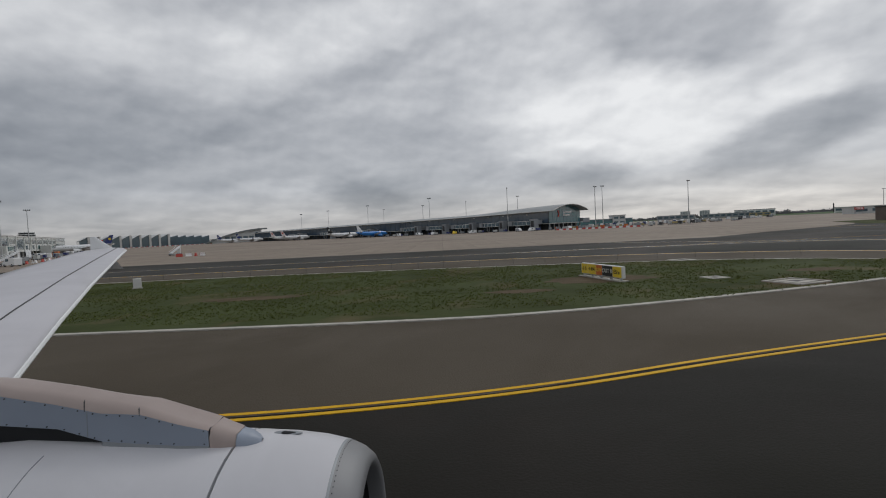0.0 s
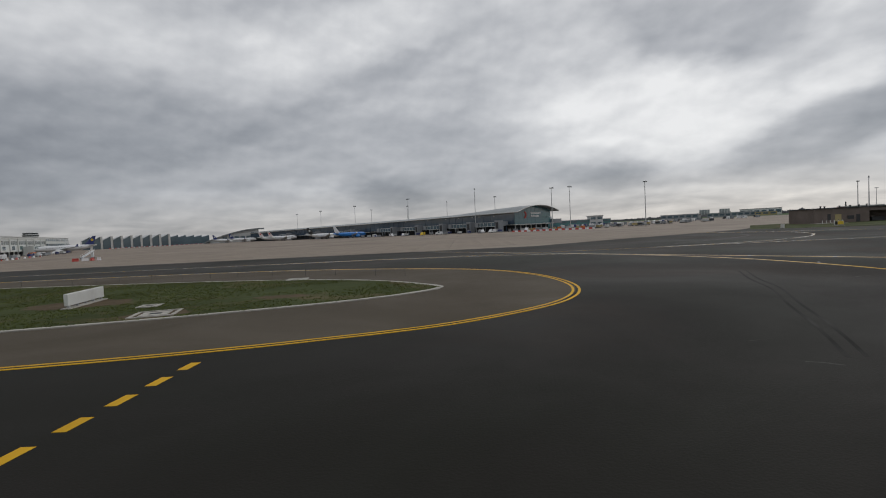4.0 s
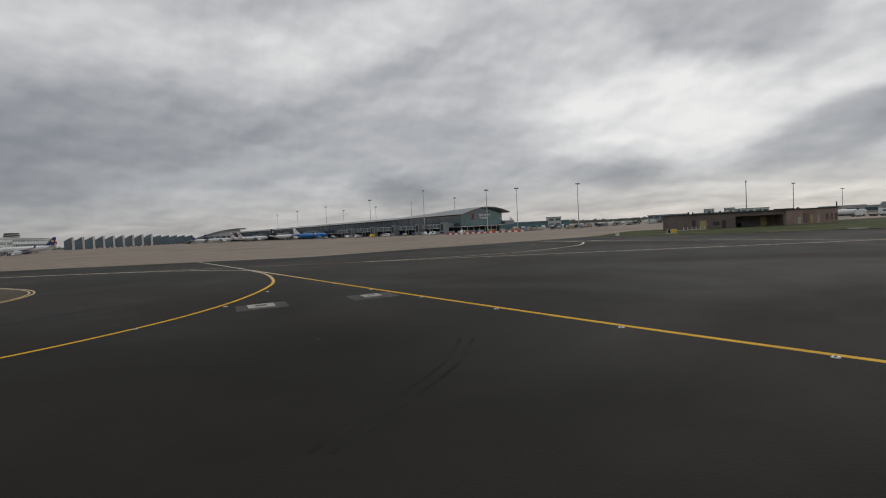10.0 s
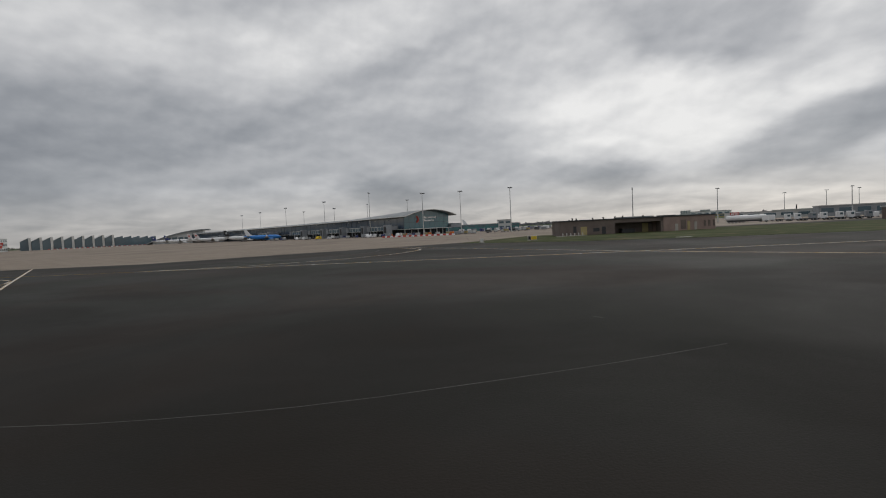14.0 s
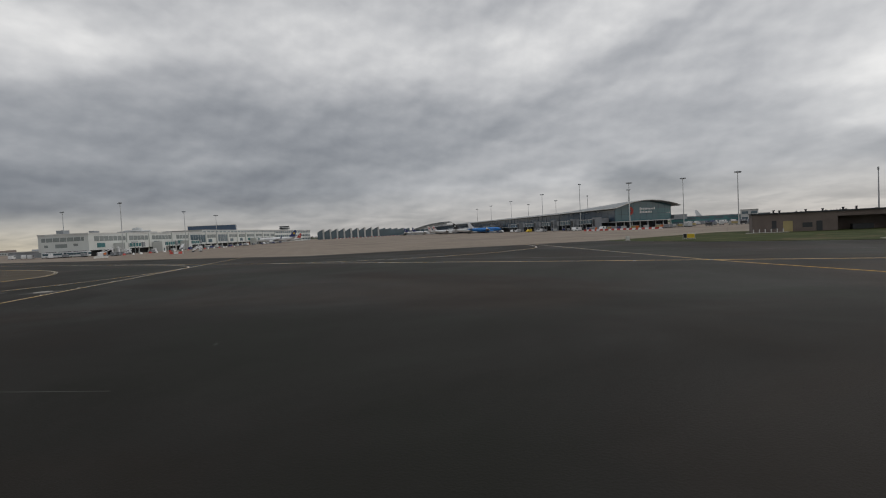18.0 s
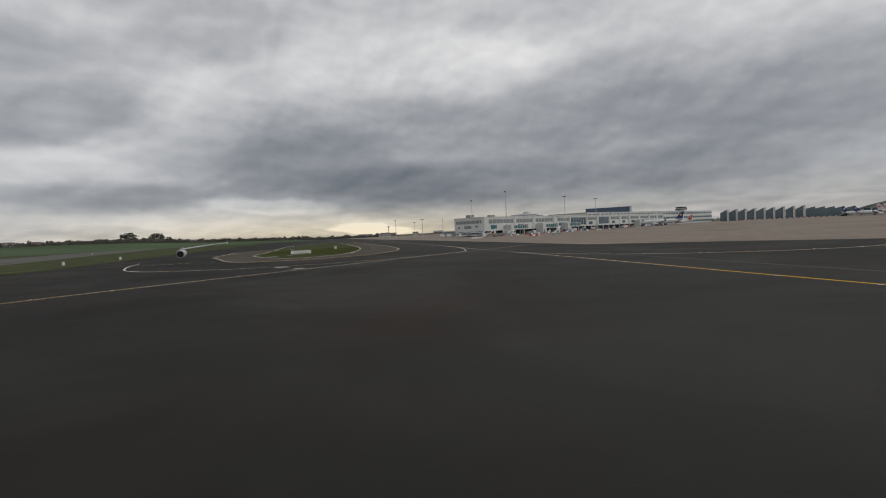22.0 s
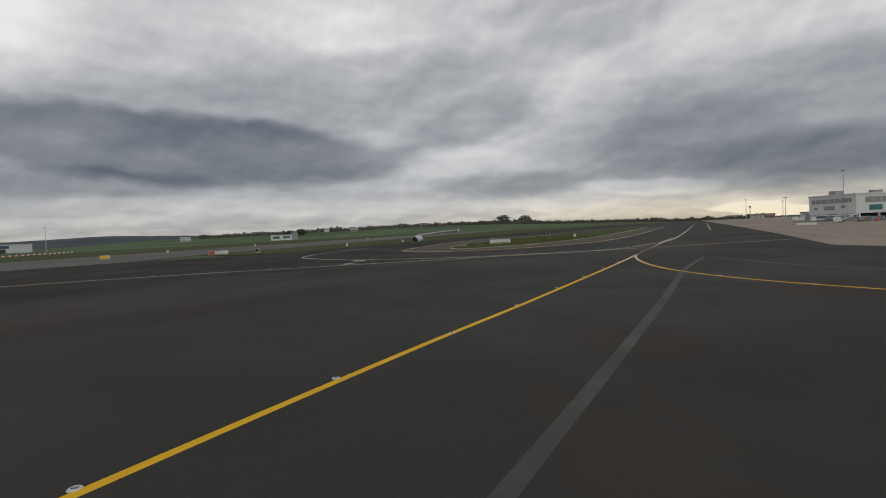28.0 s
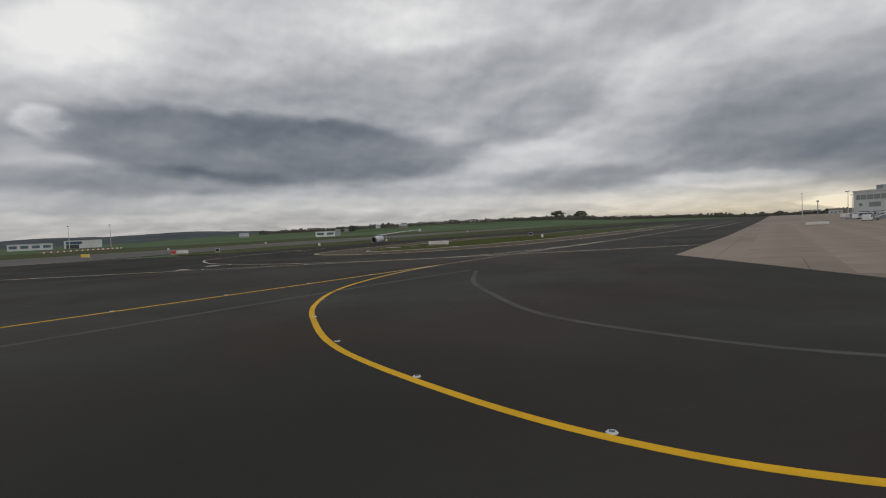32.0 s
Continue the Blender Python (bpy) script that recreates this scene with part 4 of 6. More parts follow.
def foil(bm, a, b):
    """A wing between two sections, each (leading point, chord, thickness, up vector)."""
    rings = []
    for (x, y, z), chord, thick, up in (a, b):
        ring = []
        for c, h in ((0, 0), (0.06, 0.55), (0.3, 1.0), (0.65, 0.62), (1, 0.03), (0.65, -0.35), (0.3, -0.6), (0.06, -0.4)):
            ring.append(bm.verts.new((x - c * chord, y + up[1] * h * thick, z + up[2] * h * thick)))
        rings.append(ring)
    n = len(rings[0])
    for k in range(n):
        bm.faces.new((rings[0][k], rings[0][(k + 1) % n], rings[1][(k + 1) % n], rings[1][k]))
    bm.faces.new(rings[0])
    bm.faces.new(rings[1][::-1])
    bmesh.ops.recalc_face_normals(bm, faces=bm.faces)


def airliner(m, size, body, belly, tail, label, accent=None):
    """An airliner with its nose along x, nose tip at x = 0; size 1 is 37 m long."""
    t = thing("airliner", m @ Matrix.Diagonal((size, size, size, 1)), label, "airliner", "parked airliners")
    up, flat = (0, 0, 1), (0, 1, 0)
    b = bmesh.new()
    tube(b, [(0, 3.2, .1, .1), (-.5, 3.3, .75, .7), (-1.5, 3.5, 1.3, 1.25), (-3, 3.7, 1.75, 1.7), (-5.5, 3.8, 1.98, 2.0), (-24, 3.8, 1.98, 2.0), (-29, 4.1, 1.6, 1.65), (-33, 4.6, .95, 1.05), (-37, 5.2, .25, .3)])
    for f in b.faces:
        c = f.calc_center_median()
        f.material_index = 1 if c.z < 3.3 and belly is not body else 0
    part("fuselage", b, [body, belly], t)
    b = bmesh.new()
    box(b, -2.6, -1.7, -1.5, 1.5, 4.3, 4.75)
    part("cockpit_window", b, DARK, t)
    for side in (-1, 1):
        b = bmesh.new()
        for k in range(26):
            box(b, -7 - 0.85 * k, -6.7 - 0.85 * k, side * 1.9, side * 2.03, 4.15, 4.5)
        part("cabin_window_row", b, DARK, t)
        b = bmesh.new()
        foil(b, ((-12.5, side * 1.6, 2.9), 6.2, .8, up), ((-21.5, side * 17, 4.4), 1.6, .2, up))
        part("wing", b, PALE, t)
        b = bmesh.new()
        foil(b, ((-21.3, side * 17, 4.4), 1.6, .15, flat), ((-22.4, side * 17.2, 6.3), .7, .08, flat))
        part("winglet", b, tail, t)
        b = bmesh.new()
        foil(b, ((-31.5, side * .6, 5.0), 3.6, .4, up), ((-34.6, side * 6.2, 5.6), 1.4, .15, up))
        part("stabiliser", b, PALE, t)
        e = bmesh.new()
        tube(e, [(-11.2, 1.9, 1.0, 1.0), (-11.6, 1.9, 1.18, 1.18), (-13.5, 1.9, 1.2, 1.2), (-15.5, 1.95, .8, .8), (-16.5, 2.0, .45, .45)], 14)
        bmesh.ops.translate(e, verts=e.verts, vec=(0, side * 5.7, 0))
        eng = part("engine", e, body, t)
        e = bmesh.new()
        rod(e, (-11.25, side * 5.7, 1.9), (-11.15, side * 5.7, 1.9), .98, .98, 14)
        part("intake", e, DARK, eng)
        g = bmesh.new()
        rod(g, (-18, side * 3.6, .5), (-18, side * 3.6, 3.0), .16, .16)
        gear = part("main_gear", g, STEEL, t)
        for dy in (-.45, .45):
            g = bmesh.new()
            rod(g, (-18, side * 3.6 + dy - .2, .55), (-18, side * 3.6 + dy + .2, .55), .55, .55, 12)
            part("wheel", g, RUBBER, gear)
    b = bmesh.new()
    foil(b, ((-29, 0, 5.2), 6.0, .35, flat), ((-34.6, 0, 11.8), 2.2, .16, flat))
    fin = part("fin", b, tail, t)
    if accent:
        b = bmesh.new()
        rod(b, (-34.2, -.4, 9.0), (-34.2, .4, 9.0), .9, .9, 14)
        part("fin_mark", b, accent, fin)
    g = bmesh.new()
    rod(g, (-5, 0, .4), (-5, 0, 2.4), .12, .12)
    gear = part("nose_gear", g, STEEL, t)
    g = bmesh.new()
    rod(g, (-5, -.25, .4), (-5, .25, .4), .4, .4, 12)
    part("wheel", g, RUBBER, gear)
    return t


def berth(s, off):
    """Nose towards the long pier, s metres along it and off metres before it."""
    return pier_a.matrix_basis @ pose(s, off, 0, 0, 0, -90)


FINWHITE = material("fin_white_red", (0.62, 0.55, 0.54), 0.35, dark=0.9)
airliner(berth(168, 12), 0.95, FLEET, FLEET, FLEET, "white airliner with bright blue lower body parked at the pier", None).name = "airliner"
plane = bpy.data.objects["airliner"]
for o in plane.children:
    if o.name.startswith(("fuselage", "engine")):
        o.data.materials[0] = SKYBLUE
        if len(o.data.materials) > 1:
            o.data.materials[1] = FLEET
airliner(berth(214, 12), 0.98, FLEET, FLEET, BLACK, "white airliner with a dark tail parked at the pier", PALE)
airliner(berth(306, 12), 0.95, FLEET, FLEET, FINWHITE, "white airliner with a pale red-marked tail", RED)
airliner(berth(330, 12), 0.95, FLEET, FLEET, FINWHITE, "white airliner with a pale tail beside the glazed pier", RED)
airliner(berth(415, 14), 0.95, FLEET, FLEET, NAVY, "white airliner with a dark blue tail by the curved hall", WHITE)
airliner(berth(474, 14), 0.95, FLEET, FLEET, NAVY, "white airliner with a navy tail by the curved hall", WHITE)
airliner(pose(-296, 376, 0, 0, 0, -133), 1.12, FLEET, FLEET, NAVY, "white airliner with a navy tail at the white pier", SIGNYELLOW)
airliner(pose(-330, 430, 0, 0, 0, -133), 0.85, FLEET, FLEET, RED, "white airliner with a red tail at the white pier", WHITE)
airliner(pose(150, 470, 0, 0, 0, 20), 0.9, FLEET, FLEET, FLEET, "white airliner behind the glazed pier", None)

# ---- ground vehicles and equipment ----
def wheels(t, xs, y, r=0.45):
    for x in xs:
        for s in (-1, 1):
            b = bmesh.new()
            rod(b, (x, s * y - .15, r), (x, s * y + .15, r), r, r, 12)
            tyre = part("wheel", b, RUBBER, t)
            b = bmesh.new()
            rod(b, (x, s * y + s * .15, r), (x, s * y + s * .17, r), r * .5, r * .42, 10)
            part("hub", b, STEEL, tyre)


def bus(m, label="white apron passenger bus with dark windows"):
    t = thing("apron_bus", m, label, "bus", "apron buses")
    b = bmesh.new()
    box(b, 0, 12, -1.3, 1.3, .4, 3.1)
    bmesh.ops.bevel(b, geom=b.edges, offset=.2, segments=2, affect="EDGES")
    part("body", b, FLEET, t)
    for s in (-1, 1):
        box_part("side_window", t, GLASS, .5, 11.4, s * 1.3 - .03, s * 1.3 + .03, 1.5, 2.6)
    box_part("windscreen", t, GLASS, 11.95, 12.04, -1.1, 1.1, 1.3, 2.7)
    wheels(t, (2.5, 9), 1.15)
    return t


def van(m, paint=None, label="white service van on the apron"):
    t = thing("service_van", m, label, "van", "service vans")
    b = profile([(0, .4), (0, 2.2), (.3, 2.4), (3.6, 2.4), (4.5, 1.4), (5.2, 1.2), (5.3, .4)], -1, 1)
    bmesh.ops.rotate(b, verts=b.verts, matrix=Matrix.Rotation(radians(-90), 3, "Z"))
    part("body", b, paint or FLEET, t)
    box_part("window_band", t, GLASS, 2.4, 3.7, -1.03, 1.03, 1.45, 2.15)
    wheels(t, (1, 4.3), .9, .36)
    return t


def stairs(m):
    t = thing("passenger_stairs", m, "white mobile passenger stairs on wheels", "stairs", "mobile stairs")
    b = bmesh.new()
    box(b, 0, 7.4, -.8, .8, 0, .3, pose(0, 0, .9, 0, -25))
    part("flight", b, FLEET, t)
    for k in range(12):
        b = bmesh.new()
        box(b, .55 * k, .55 * k + .4, -.75, .75, 1.2 + .255 * k, 1.3 + .255 * k)
        part("step", b, PALE, t)
    for s in (-.85, .85):
        b = bmesh.new()
        rod(b, (0, s, 2.0), (6.7, s, 5.1), .05)
        for k in range(6):
            rod(b, (1.3 * k, s, .95 + .6 * k), (1.3 * k, s, 2.0 + .6 * k), .04)
        part("handrail", b, FLEET, t)
    box_part("chassis", t, GREYBOX, -.4, 7.0, -.9, .9, .5, .9)
    box_part("support", t, FLEET, 5.6, 6.2, -.7, .7, .9, 3.7)
    wheels(t, (.6, 6), .95, .4)
    return t


def tanker(m):
    t = thing("fuel_tanker", m, "long white fuel tanker lorry parked beyond the brick building", "tanker", "fuel tankers")
    b = bmesh.new()
    tube(b, [(0, 2.3, 1.0, 1.0), (.3, 2.3, 1.25, 1.2), (13, 2.3, 1.25, 1.2), (13.3, 2.3, 1.0, 1.0)], 16)
    part("tank", b, FLEET, t)
    b = bmesh.new()
    box(b, 14, 16.6, -1.2, 1.2, .6, 3.1)
    bmesh.ops.bevel(b, geom=b.edges, offset=.15, segments=1, affect="EDGES")
    part("cab", b, FLEET, t)
    box_part("windscreen", t, GLASS, 16.55, 16.65, -1.0, 1.0, 1.8, 2.8)
    box_part("chassis", t, DARK, .2, 16.4, -.9, .9, .6, 1.1)
    wheels(t, (1.2, 2.6, 4.0, 13.4, 15.6), 1.05, .5)
    return t


def tractor(m, mat, colour):
    t = thing("lorry", m, colour + " lorry cab parked in a row by the tankers", "lorry", "parked lorries")
    b = bmesh.new()
    box(b, 3.4, 5.8, -1.2, 1.2, .7, 3.3)
    bmesh.ops.bevel(b, geom=b.edges, offset=.16, segments=1, affect="EDGES")
    part("cab", b, mat, t)
    box_part("windscreen", t, GLASS, 5.74, 5.84, -1.0, 1.0, 1.9, 2.9)
    for s in (-1, 1):
        box_part("side_window", t, GLASS, 4.4, 5.4, s * 1.2 - .04, s * 1.2 + .04, 2.0, 2.8)
    box_part("grille", t, DARK, 5.74, 5.83, -.8, .8, .9, 1.6)
    box_part("chassis", t, DARK, 0, 5.6, -.8, .8, .6, 1.0)
    wheels(t, (.9, 2.2, 4.8), 1.0, .5)
    return t


def cart(m, cover, label):
    t = thing("baggage_cart", m, label, "baggage cart", "baggage carts")
    box_part("bed", t, GREYBOX, 0, 3, -.8, .8, .45, .65)
    box_part("cover", t, cover, .1, 2.9, -.75, .75, .7, 1.9)
    box_part("canopy", t, PALE, 0, 3, -.82, .82, 1.9, 2.0)
    wheels(t, (.5, 2.5), .7, .25)
    return t


def barrier(m, red):
    t = thing("plastic_barrier", m, "red plastic barrier on the apron" if red else "white plastic barrier on the apron", "barrier", "apron barriers")
    b = profile([(-.3, 0), (-.3, .25), (-.12, .45), (-.1, .95), (.1, .95), (.12, .45), (.3, .25), (.3, 0)], 0, 1.8)
    part("block", b, RED if red else FLEET, t)
    return t


fb = pier_b.matrix_basis
bus(fb @ pose(-2, 24, 0, 0, 0, -90))
bus(fb @ pose(-2.6, 10, 0, 0, 0, -90), "white apron bus with dark windows beside the white pier")
bus(fb @ pose(6, -16, 0, 0, 0, 20))
stairs(fb @ pose(4, -20, 0, 0, 0, 150))
stairs(fb @ pose(58, -22, 0, 0, 0, 10))
rng = random.Random(4)
for k in range(9):
    van(fb @ pose(14 + 30 * k + rng.uniform(-6, 6), -14 - rng.uniform(0, 16), 0, 0, 0, rng.uniform(0, 180)), None if k != 6 else ORANGE, "white service van on the apron" if k != 6 else "orange service van on the apron")
for k in range(24):
    cart(fb @ pose(12 + 11.5 * k + rng.uniform(-3, 3), -22 - rng.uniform(0, 9), 0, 0, 0, rng.uniform(-30, 30)), (GREYBOX, NAVY, PALE)[k % 3], ("grey", "navy", "pale")[k % 3] + " covered baggage cart on the apron")
for k in range(20):
    barrier(fb @ pose(-24 + 7.5 * k, -33 - 0.09 * k + rng.uniform(-1, 1), 0, 0, 0, rng.uniform(-12, 12)), k % 3 == 0)
fa = pier_a.matrix_basis
for k in range(8):
    van(fa @ pose(-34 + 24 * k + rng.uniform(-5, 5), 24 + rng.uniform(0, 8), 0, 0, 0, rng.uniform(0, 180)), None if k != 4 else SIGNYELLOW, "white service van on the apron" if k != 4 else "yellow service vehicle on the apron")
for k in range(22):
    cart(fa @ pose(-46 + 9 * k + rng.uniform(-3, 3), 20 + rng.uniform(0, 14), 0, 0, 0, rng.uniform(0, 180)), (GREYBOX, NAVY, PALE)[k % 3], ("grey", "navy", "pale")[k % 3] + " covered baggage cart on the apron")
for k in range(26):
    barrier(pose(70 + 1.7 * k, 304 - .85 * k + rng.uniform(-1.2, 1.2), 0.02, 0, 0, -25 + rng.uniform(-14, 14)), k % 2 == 0)
for k in range(16):
    cart(pose(72 + 3.3 * k + rng.uniform(-1, 1), 316 - 1.3 * k + rng.uniform(-3, 3), .02, 0, 0, rng.uniform(0, 180)), (ORANGE, GREYBOX, PALE, OCHRE)[k % 4], ("orange", "grey", "pale", "ochre")[k % 4] + " covered baggage cart by the glass end")
for k in range(30):
    cart(pose(118 + 3.4 * k + rng.uniform(-2, 2), 300 + 2.2 * k + rng.uniform(-9, 9), .02, 0, 0, rng.uniform(0, 180)), (GREYBOX, PALE, PALE, OCHRE, DARK)[k % 5], ("grey", "pale", "pale", "ochre", "dark")[k % 5] + " covered baggage cart on the open apron")
for k in range(30):
    van(pose(118 + 5.2 * (k % 15) + rng.uniform(-1, 1), 398 - 12 * (k // 15) - 1.0 * (k % 15), 0, 0, 0, 70 + rng.uniform(-8, 8)), (None, GREYBOX, NAVY, None)[k % 4], ("white", "grey", "navy", "white")[k % 4] + " van in a row of parked vehicles")
for k, (x, y, a) in enumerate(((241, 241, -30), (248, 248, -28), (300, 226, -30))):
    tanker(pose(x, y, 0, 0, 0, a))
for k in range(7):
    tractor(pose(258 + 3.1 * k, 232.5 - 3.4 * k + (k % 2) * 1.5, 0, 0, 0, -26 + 4 * (k % 3)), (FLEET, FLEET, GREYBOX, FLEET)[k % 4], ("white", "white", "grey", "white")[k % 4])
for k in range(12):
    van(pose(282 + 5.5 * k, 238 - 3.2 * k, 0, 0, 0, 60), (None, NAVY, GREYBOX)[k % 3], ("white", "navy", "grey")[k % 3] + " van parked beyond the brick building")
for k in range(30):
    barrier(pose(4 - 2.6 * k, -258 - 2.45 * k, -.2, 0, 0, 43), k % 2 == 0)
# equipment standing on the apron west of the taxiway
for x, y, a in ((-92, 168, 80),):
    stairs(pose(x, y, 0, 0, 0, a) @ Matrix.Diagonal((.7, .7, .7, 1)))
for k in range(4):
    barrier(pose(-80 + 2.6 * k, 149 + .5 * k, .02, 0, 0, 10 + 47 * (k % 4)), k % 2 == 0)
for k in range(46):
    barrier(pose(-440 + 2.55 * k, 655 + 1.75 * k, .02, 0, 0, 34), k % 2 == 0)
for k in range(16):
    van(pose(206 + 7 * k + rng.uniform(-3, 3), 430 + 3.0 * k + rng.uniform(-14, 14), .02, 0, 0, rng.uniform(0, 180)), (None, None, GREYBOX, DARK)[k % 4], ("white", "white", "grey", "dark")[k % 4] + " vehicle on the far apron")
for k in range(5):
    van(pose(-176 - 13 * k, 141 + 2 * (k % 2), .02, 0, 0, 150 + rng.uniform(-15, 15)), None, "white van parked before the white pier")
stairs(pose(-128, 142, .02, 0, 0, 75))
van(pose(-118, 138, .02, 0, 0, 160), None, "white van beside the passenger stairs")
for k in range(10):
    cart(pose(-128 - 5 * k, 148 + 4 * (k % 3), 0, 0, 0, 25 * k), ORANGE if k == 4 else GREYBOX, ("orange" if k == 4 else "grey") + " covered baggage cart on the apron")
for x, y, a in ((-84, 122, 4),):
    b = bmesh.new()
    box(b, -3.2, 3.2, -.15, .15, .15, 1.0)
    t = thing("apron_sign", pose(x, y, 0.02, 0, 0, a + 100), "blank white back of an apron guidance sign", "sign", "guidance signs")
    part("board", b, WHITE, t)
    for k in (-2.4, 0, 2.4):
        box_part("foot", t, DARK, k - .06, k + .06, -.05, .05, 0, .2)

# ---- guidance signs ----
def letters(words, size, mat, parent, m):
    """Raised lettering in the built-in font, as a mesh."""
    cu = bpy.data.curves.new("lettering", "FONT")
    cu.body, cu.size, cu.extrude, cu.align_x, cu.align_y = words, size, 0.01, "CENTER", "CENTER"
    holder = new("lettering_source", cu)
    bpy.context.view_layer.update()
    me = bpy.data.meshes.new_from_object(holder.evaluated_get(bpy.context.evaluated_depsgraph_get()))
    bpy.data.objects.remove(holder)
    me.materials.clear()
    me.materials.append(mat)
    o = new("lettering", me)
    o.parent = parent
    o.matrix_basis = m
    return o


def guidance_sign(m, panels, label, high=1.0, deep=0.28, back=WHITE):
    """Panels along x, faces towards -y: (width, face material, words, ink)."""
    t = thing("guidance_sign", m, label, "sign", "guidance signs")
    wide = sum(p[0] for p in panels)
    b = bmesh.new()
    box(b, -.06, wide + .06, 0.0, deep, .22, .22 + high)
    bmesh.ops.bevel(b, geom=b.edges, offset=.03, segments=1, affect="EDGES")
    part("cabinet", b, back, t, "white sheet cabinet")
    x = 0.0
    for width, face, words, ink in panels:
        p = box_part("panel", t, face, x + .03, x + width - .03, -.02, .02, .27, .17 + high)
        if words:
            letters(words, high * .5, ink, p, pose(x + width / 2, -.035, .22 + high / 2, 90))
        x += width
    for k in range(5):
        box_part("leg", t, STEEL, .15 + (wide - .5) * k / 4, .3 + (wide - .5) * k / 4, .05, .22, 0, .23)
    box_part("footing", t, KERB, -.2, wide + .2, -.2, deep + .2, -.05, .06)
    return t


near = Vector((12.4, 34.9))
far = Vector((11.1, 40.0))
d = near - far
ANG = math.degrees(math.atan2(d.y, d.x))
guidance_sign(pose(far.x, far.y, .06, 0, 0, ANG), [(.95, SIGNYELLOW, "←S", BLACK), (1.15, SIGNYELLOW, "←R4", BLACK), (.85, ORANGE, "KW", SIGNYELLOW), (1.35, BLACK, "OUT 8", WHITE), (1.1, SIGNYELLOW, "E5↘", BLACK)],
              "yellow and black taxiway guidance sign on the grass", .85)
for x, y, a, panels, label in ((39.2, -42.5, 25, [(1.8, RED, "", WHITE), (1.2, WHITE, "", BLACK), (1.2, WHITE, "", BLACK), (1.4, WHITE, "", BLACK)], "red and white runway holding sign on the grass"),
                               (30, -33.8, 25, [(1.2, BLACK, "", SIGNYELLOW)], "small black location sign on the grass"),
                               (134.6, 131.0, -90, [(0.7, BLACK, "", WHITE), (1.5, SIGNYELLOW, "", BLACK)], "small yellow guidance sign on the grass"),
                               (50.5, -76, 20, [(1.4, SIGNYELLOW, "", BLACK), (1.8, SIGNYELLOW, "", BLACK)], "yellow guidance sign on the far grass"),
                               (-58, 32, 20, [(1.2, BLACK, "", SIGNYELLOW)], "small black location sign on the grass island")):
    guidance_sign(pose(x, y, .06, 0, 0, a + 90), panels, label, .95)
for x, y in ((123, 133), (-30.2, 48.8), (-6, -27), (-40, -24), (5, -110), (-60, -130), (-160, -125), (-250, -110)):
    t = thing("marker_box", pose(x, y, .05, 0, 0, 30), "small white cabinet standing on the grass", "marker", "white marker boxes")
    box_part("cabinet", t, WHITE, -.35, .35, -.3, .3, .1, 1.0)
    box_part("plinth", t, KERB, -.45, .45, -.4, .4, -.05, .12)

# thin stakes along the far edge of the grass island
stake = thing("edge_stake", pose(0, 0, 0), "thin dark stake along the grass edge", "stake", "edge stakes")
b = bmesh.new()
rod(b, (0, 0, -.05), (0, 0, .7), .02, .02, 6)
part("rod", b, DARK, stake)
b = bmesh.new()
rod(b, (0, 0, .7), (0, 0, .76), .035, .03, 6)
part("cap", b, DARK, stake)
line = curve([(-45, 60.2), (-20, 59), (0, 57.8), (15, 56.2), (27, 53.2), (35, 48.6)], 3.1)
stake.matrix_basis = Matrix.Translation((line[0].x, line[0].y, .012))
for q in line[1:]:
    copy_thing(stake, Matrix.Translation((q.x, q.y, .012)))

# concrete pit covers in asphalt and grass
def pit(m, s, ring=False):
    t = thing("pit_cover", m, "pale square concrete pit cover with a dark grating", "pit cover", "pit covers")
    b = bmesh.new()
    for x0, x1, y0, y1 in ((-s, s, -s, -s * .45), (-s, s, s * .45, s), (-s, -s * .45, -s * .45, s * .45), (s * .45, s, -s * .45, s * .45)):
        box(b, x0, x1, y0, y1, -.05, .05)
    part("surround", b, KERB, t)
    for k in range(7):
        x = -s * .42 + s * .84 * k / 6
        box_part("grate_bar", t, DARK, x - .035, x + .035, -s * .44, s * .44, -.04, .035)
    # shallow plate painted as the shade down in the pit
    box_part("shaft", t, SHADE, -s * .44, s * .44, -s * .44, s * .44, -.06, .0)
    if ring:
        for x0, x1, y0, y1 in ((-s * 1.6, s * 1.6, -s * 1.6, -s * 1.35), (-s * 1.6, s * 1.6, s * 1.35, s * 1.6), (-s * 1.6, -s * 1.35, -s * 1.35, s * 1.35), (s * 1.35, s * 1.6, -s * 1.35, s * 1.35)):
            box_part("outer_kerb", t, KERB, x0, x1, y0, y1, -.05, .06)
    return t


REPAIR = material("patched_asphalt", (0.05, 0.048, 0.044), 0.85, dark=0.65, grain=4.0, stain=0.9)
for x, y, s, a in ((73.4, 35.5, .8, 28), (79.9, 38.3, .6, 28)):
    b = bmesh.new()
    box(b, -1.5, 1.6, -1.4, 1.3, -.1, .006, pose(x, y, 0, 0, 0, a))
    tagged(part("asphalt_patch", b, REPAIR), "pale patched surface round a pit cover", "patch", kind="structure")
    pit(pose(x, y, .02, 0, 0, a), s)
pit(pose(21.7, 30.6, .06, 0, 0, 18), .8, True)
pit(pose(18.8, 34.5, .06, 0, 0, 10), .7)
pit(pose(24, 50, .06, 0, 0, 10), 1.0)
pit(pose(206, 108, .06, 0, 0, 10), 1.2)
pit(pose(164, 110, .06, 0, 0, 10), 1.2)

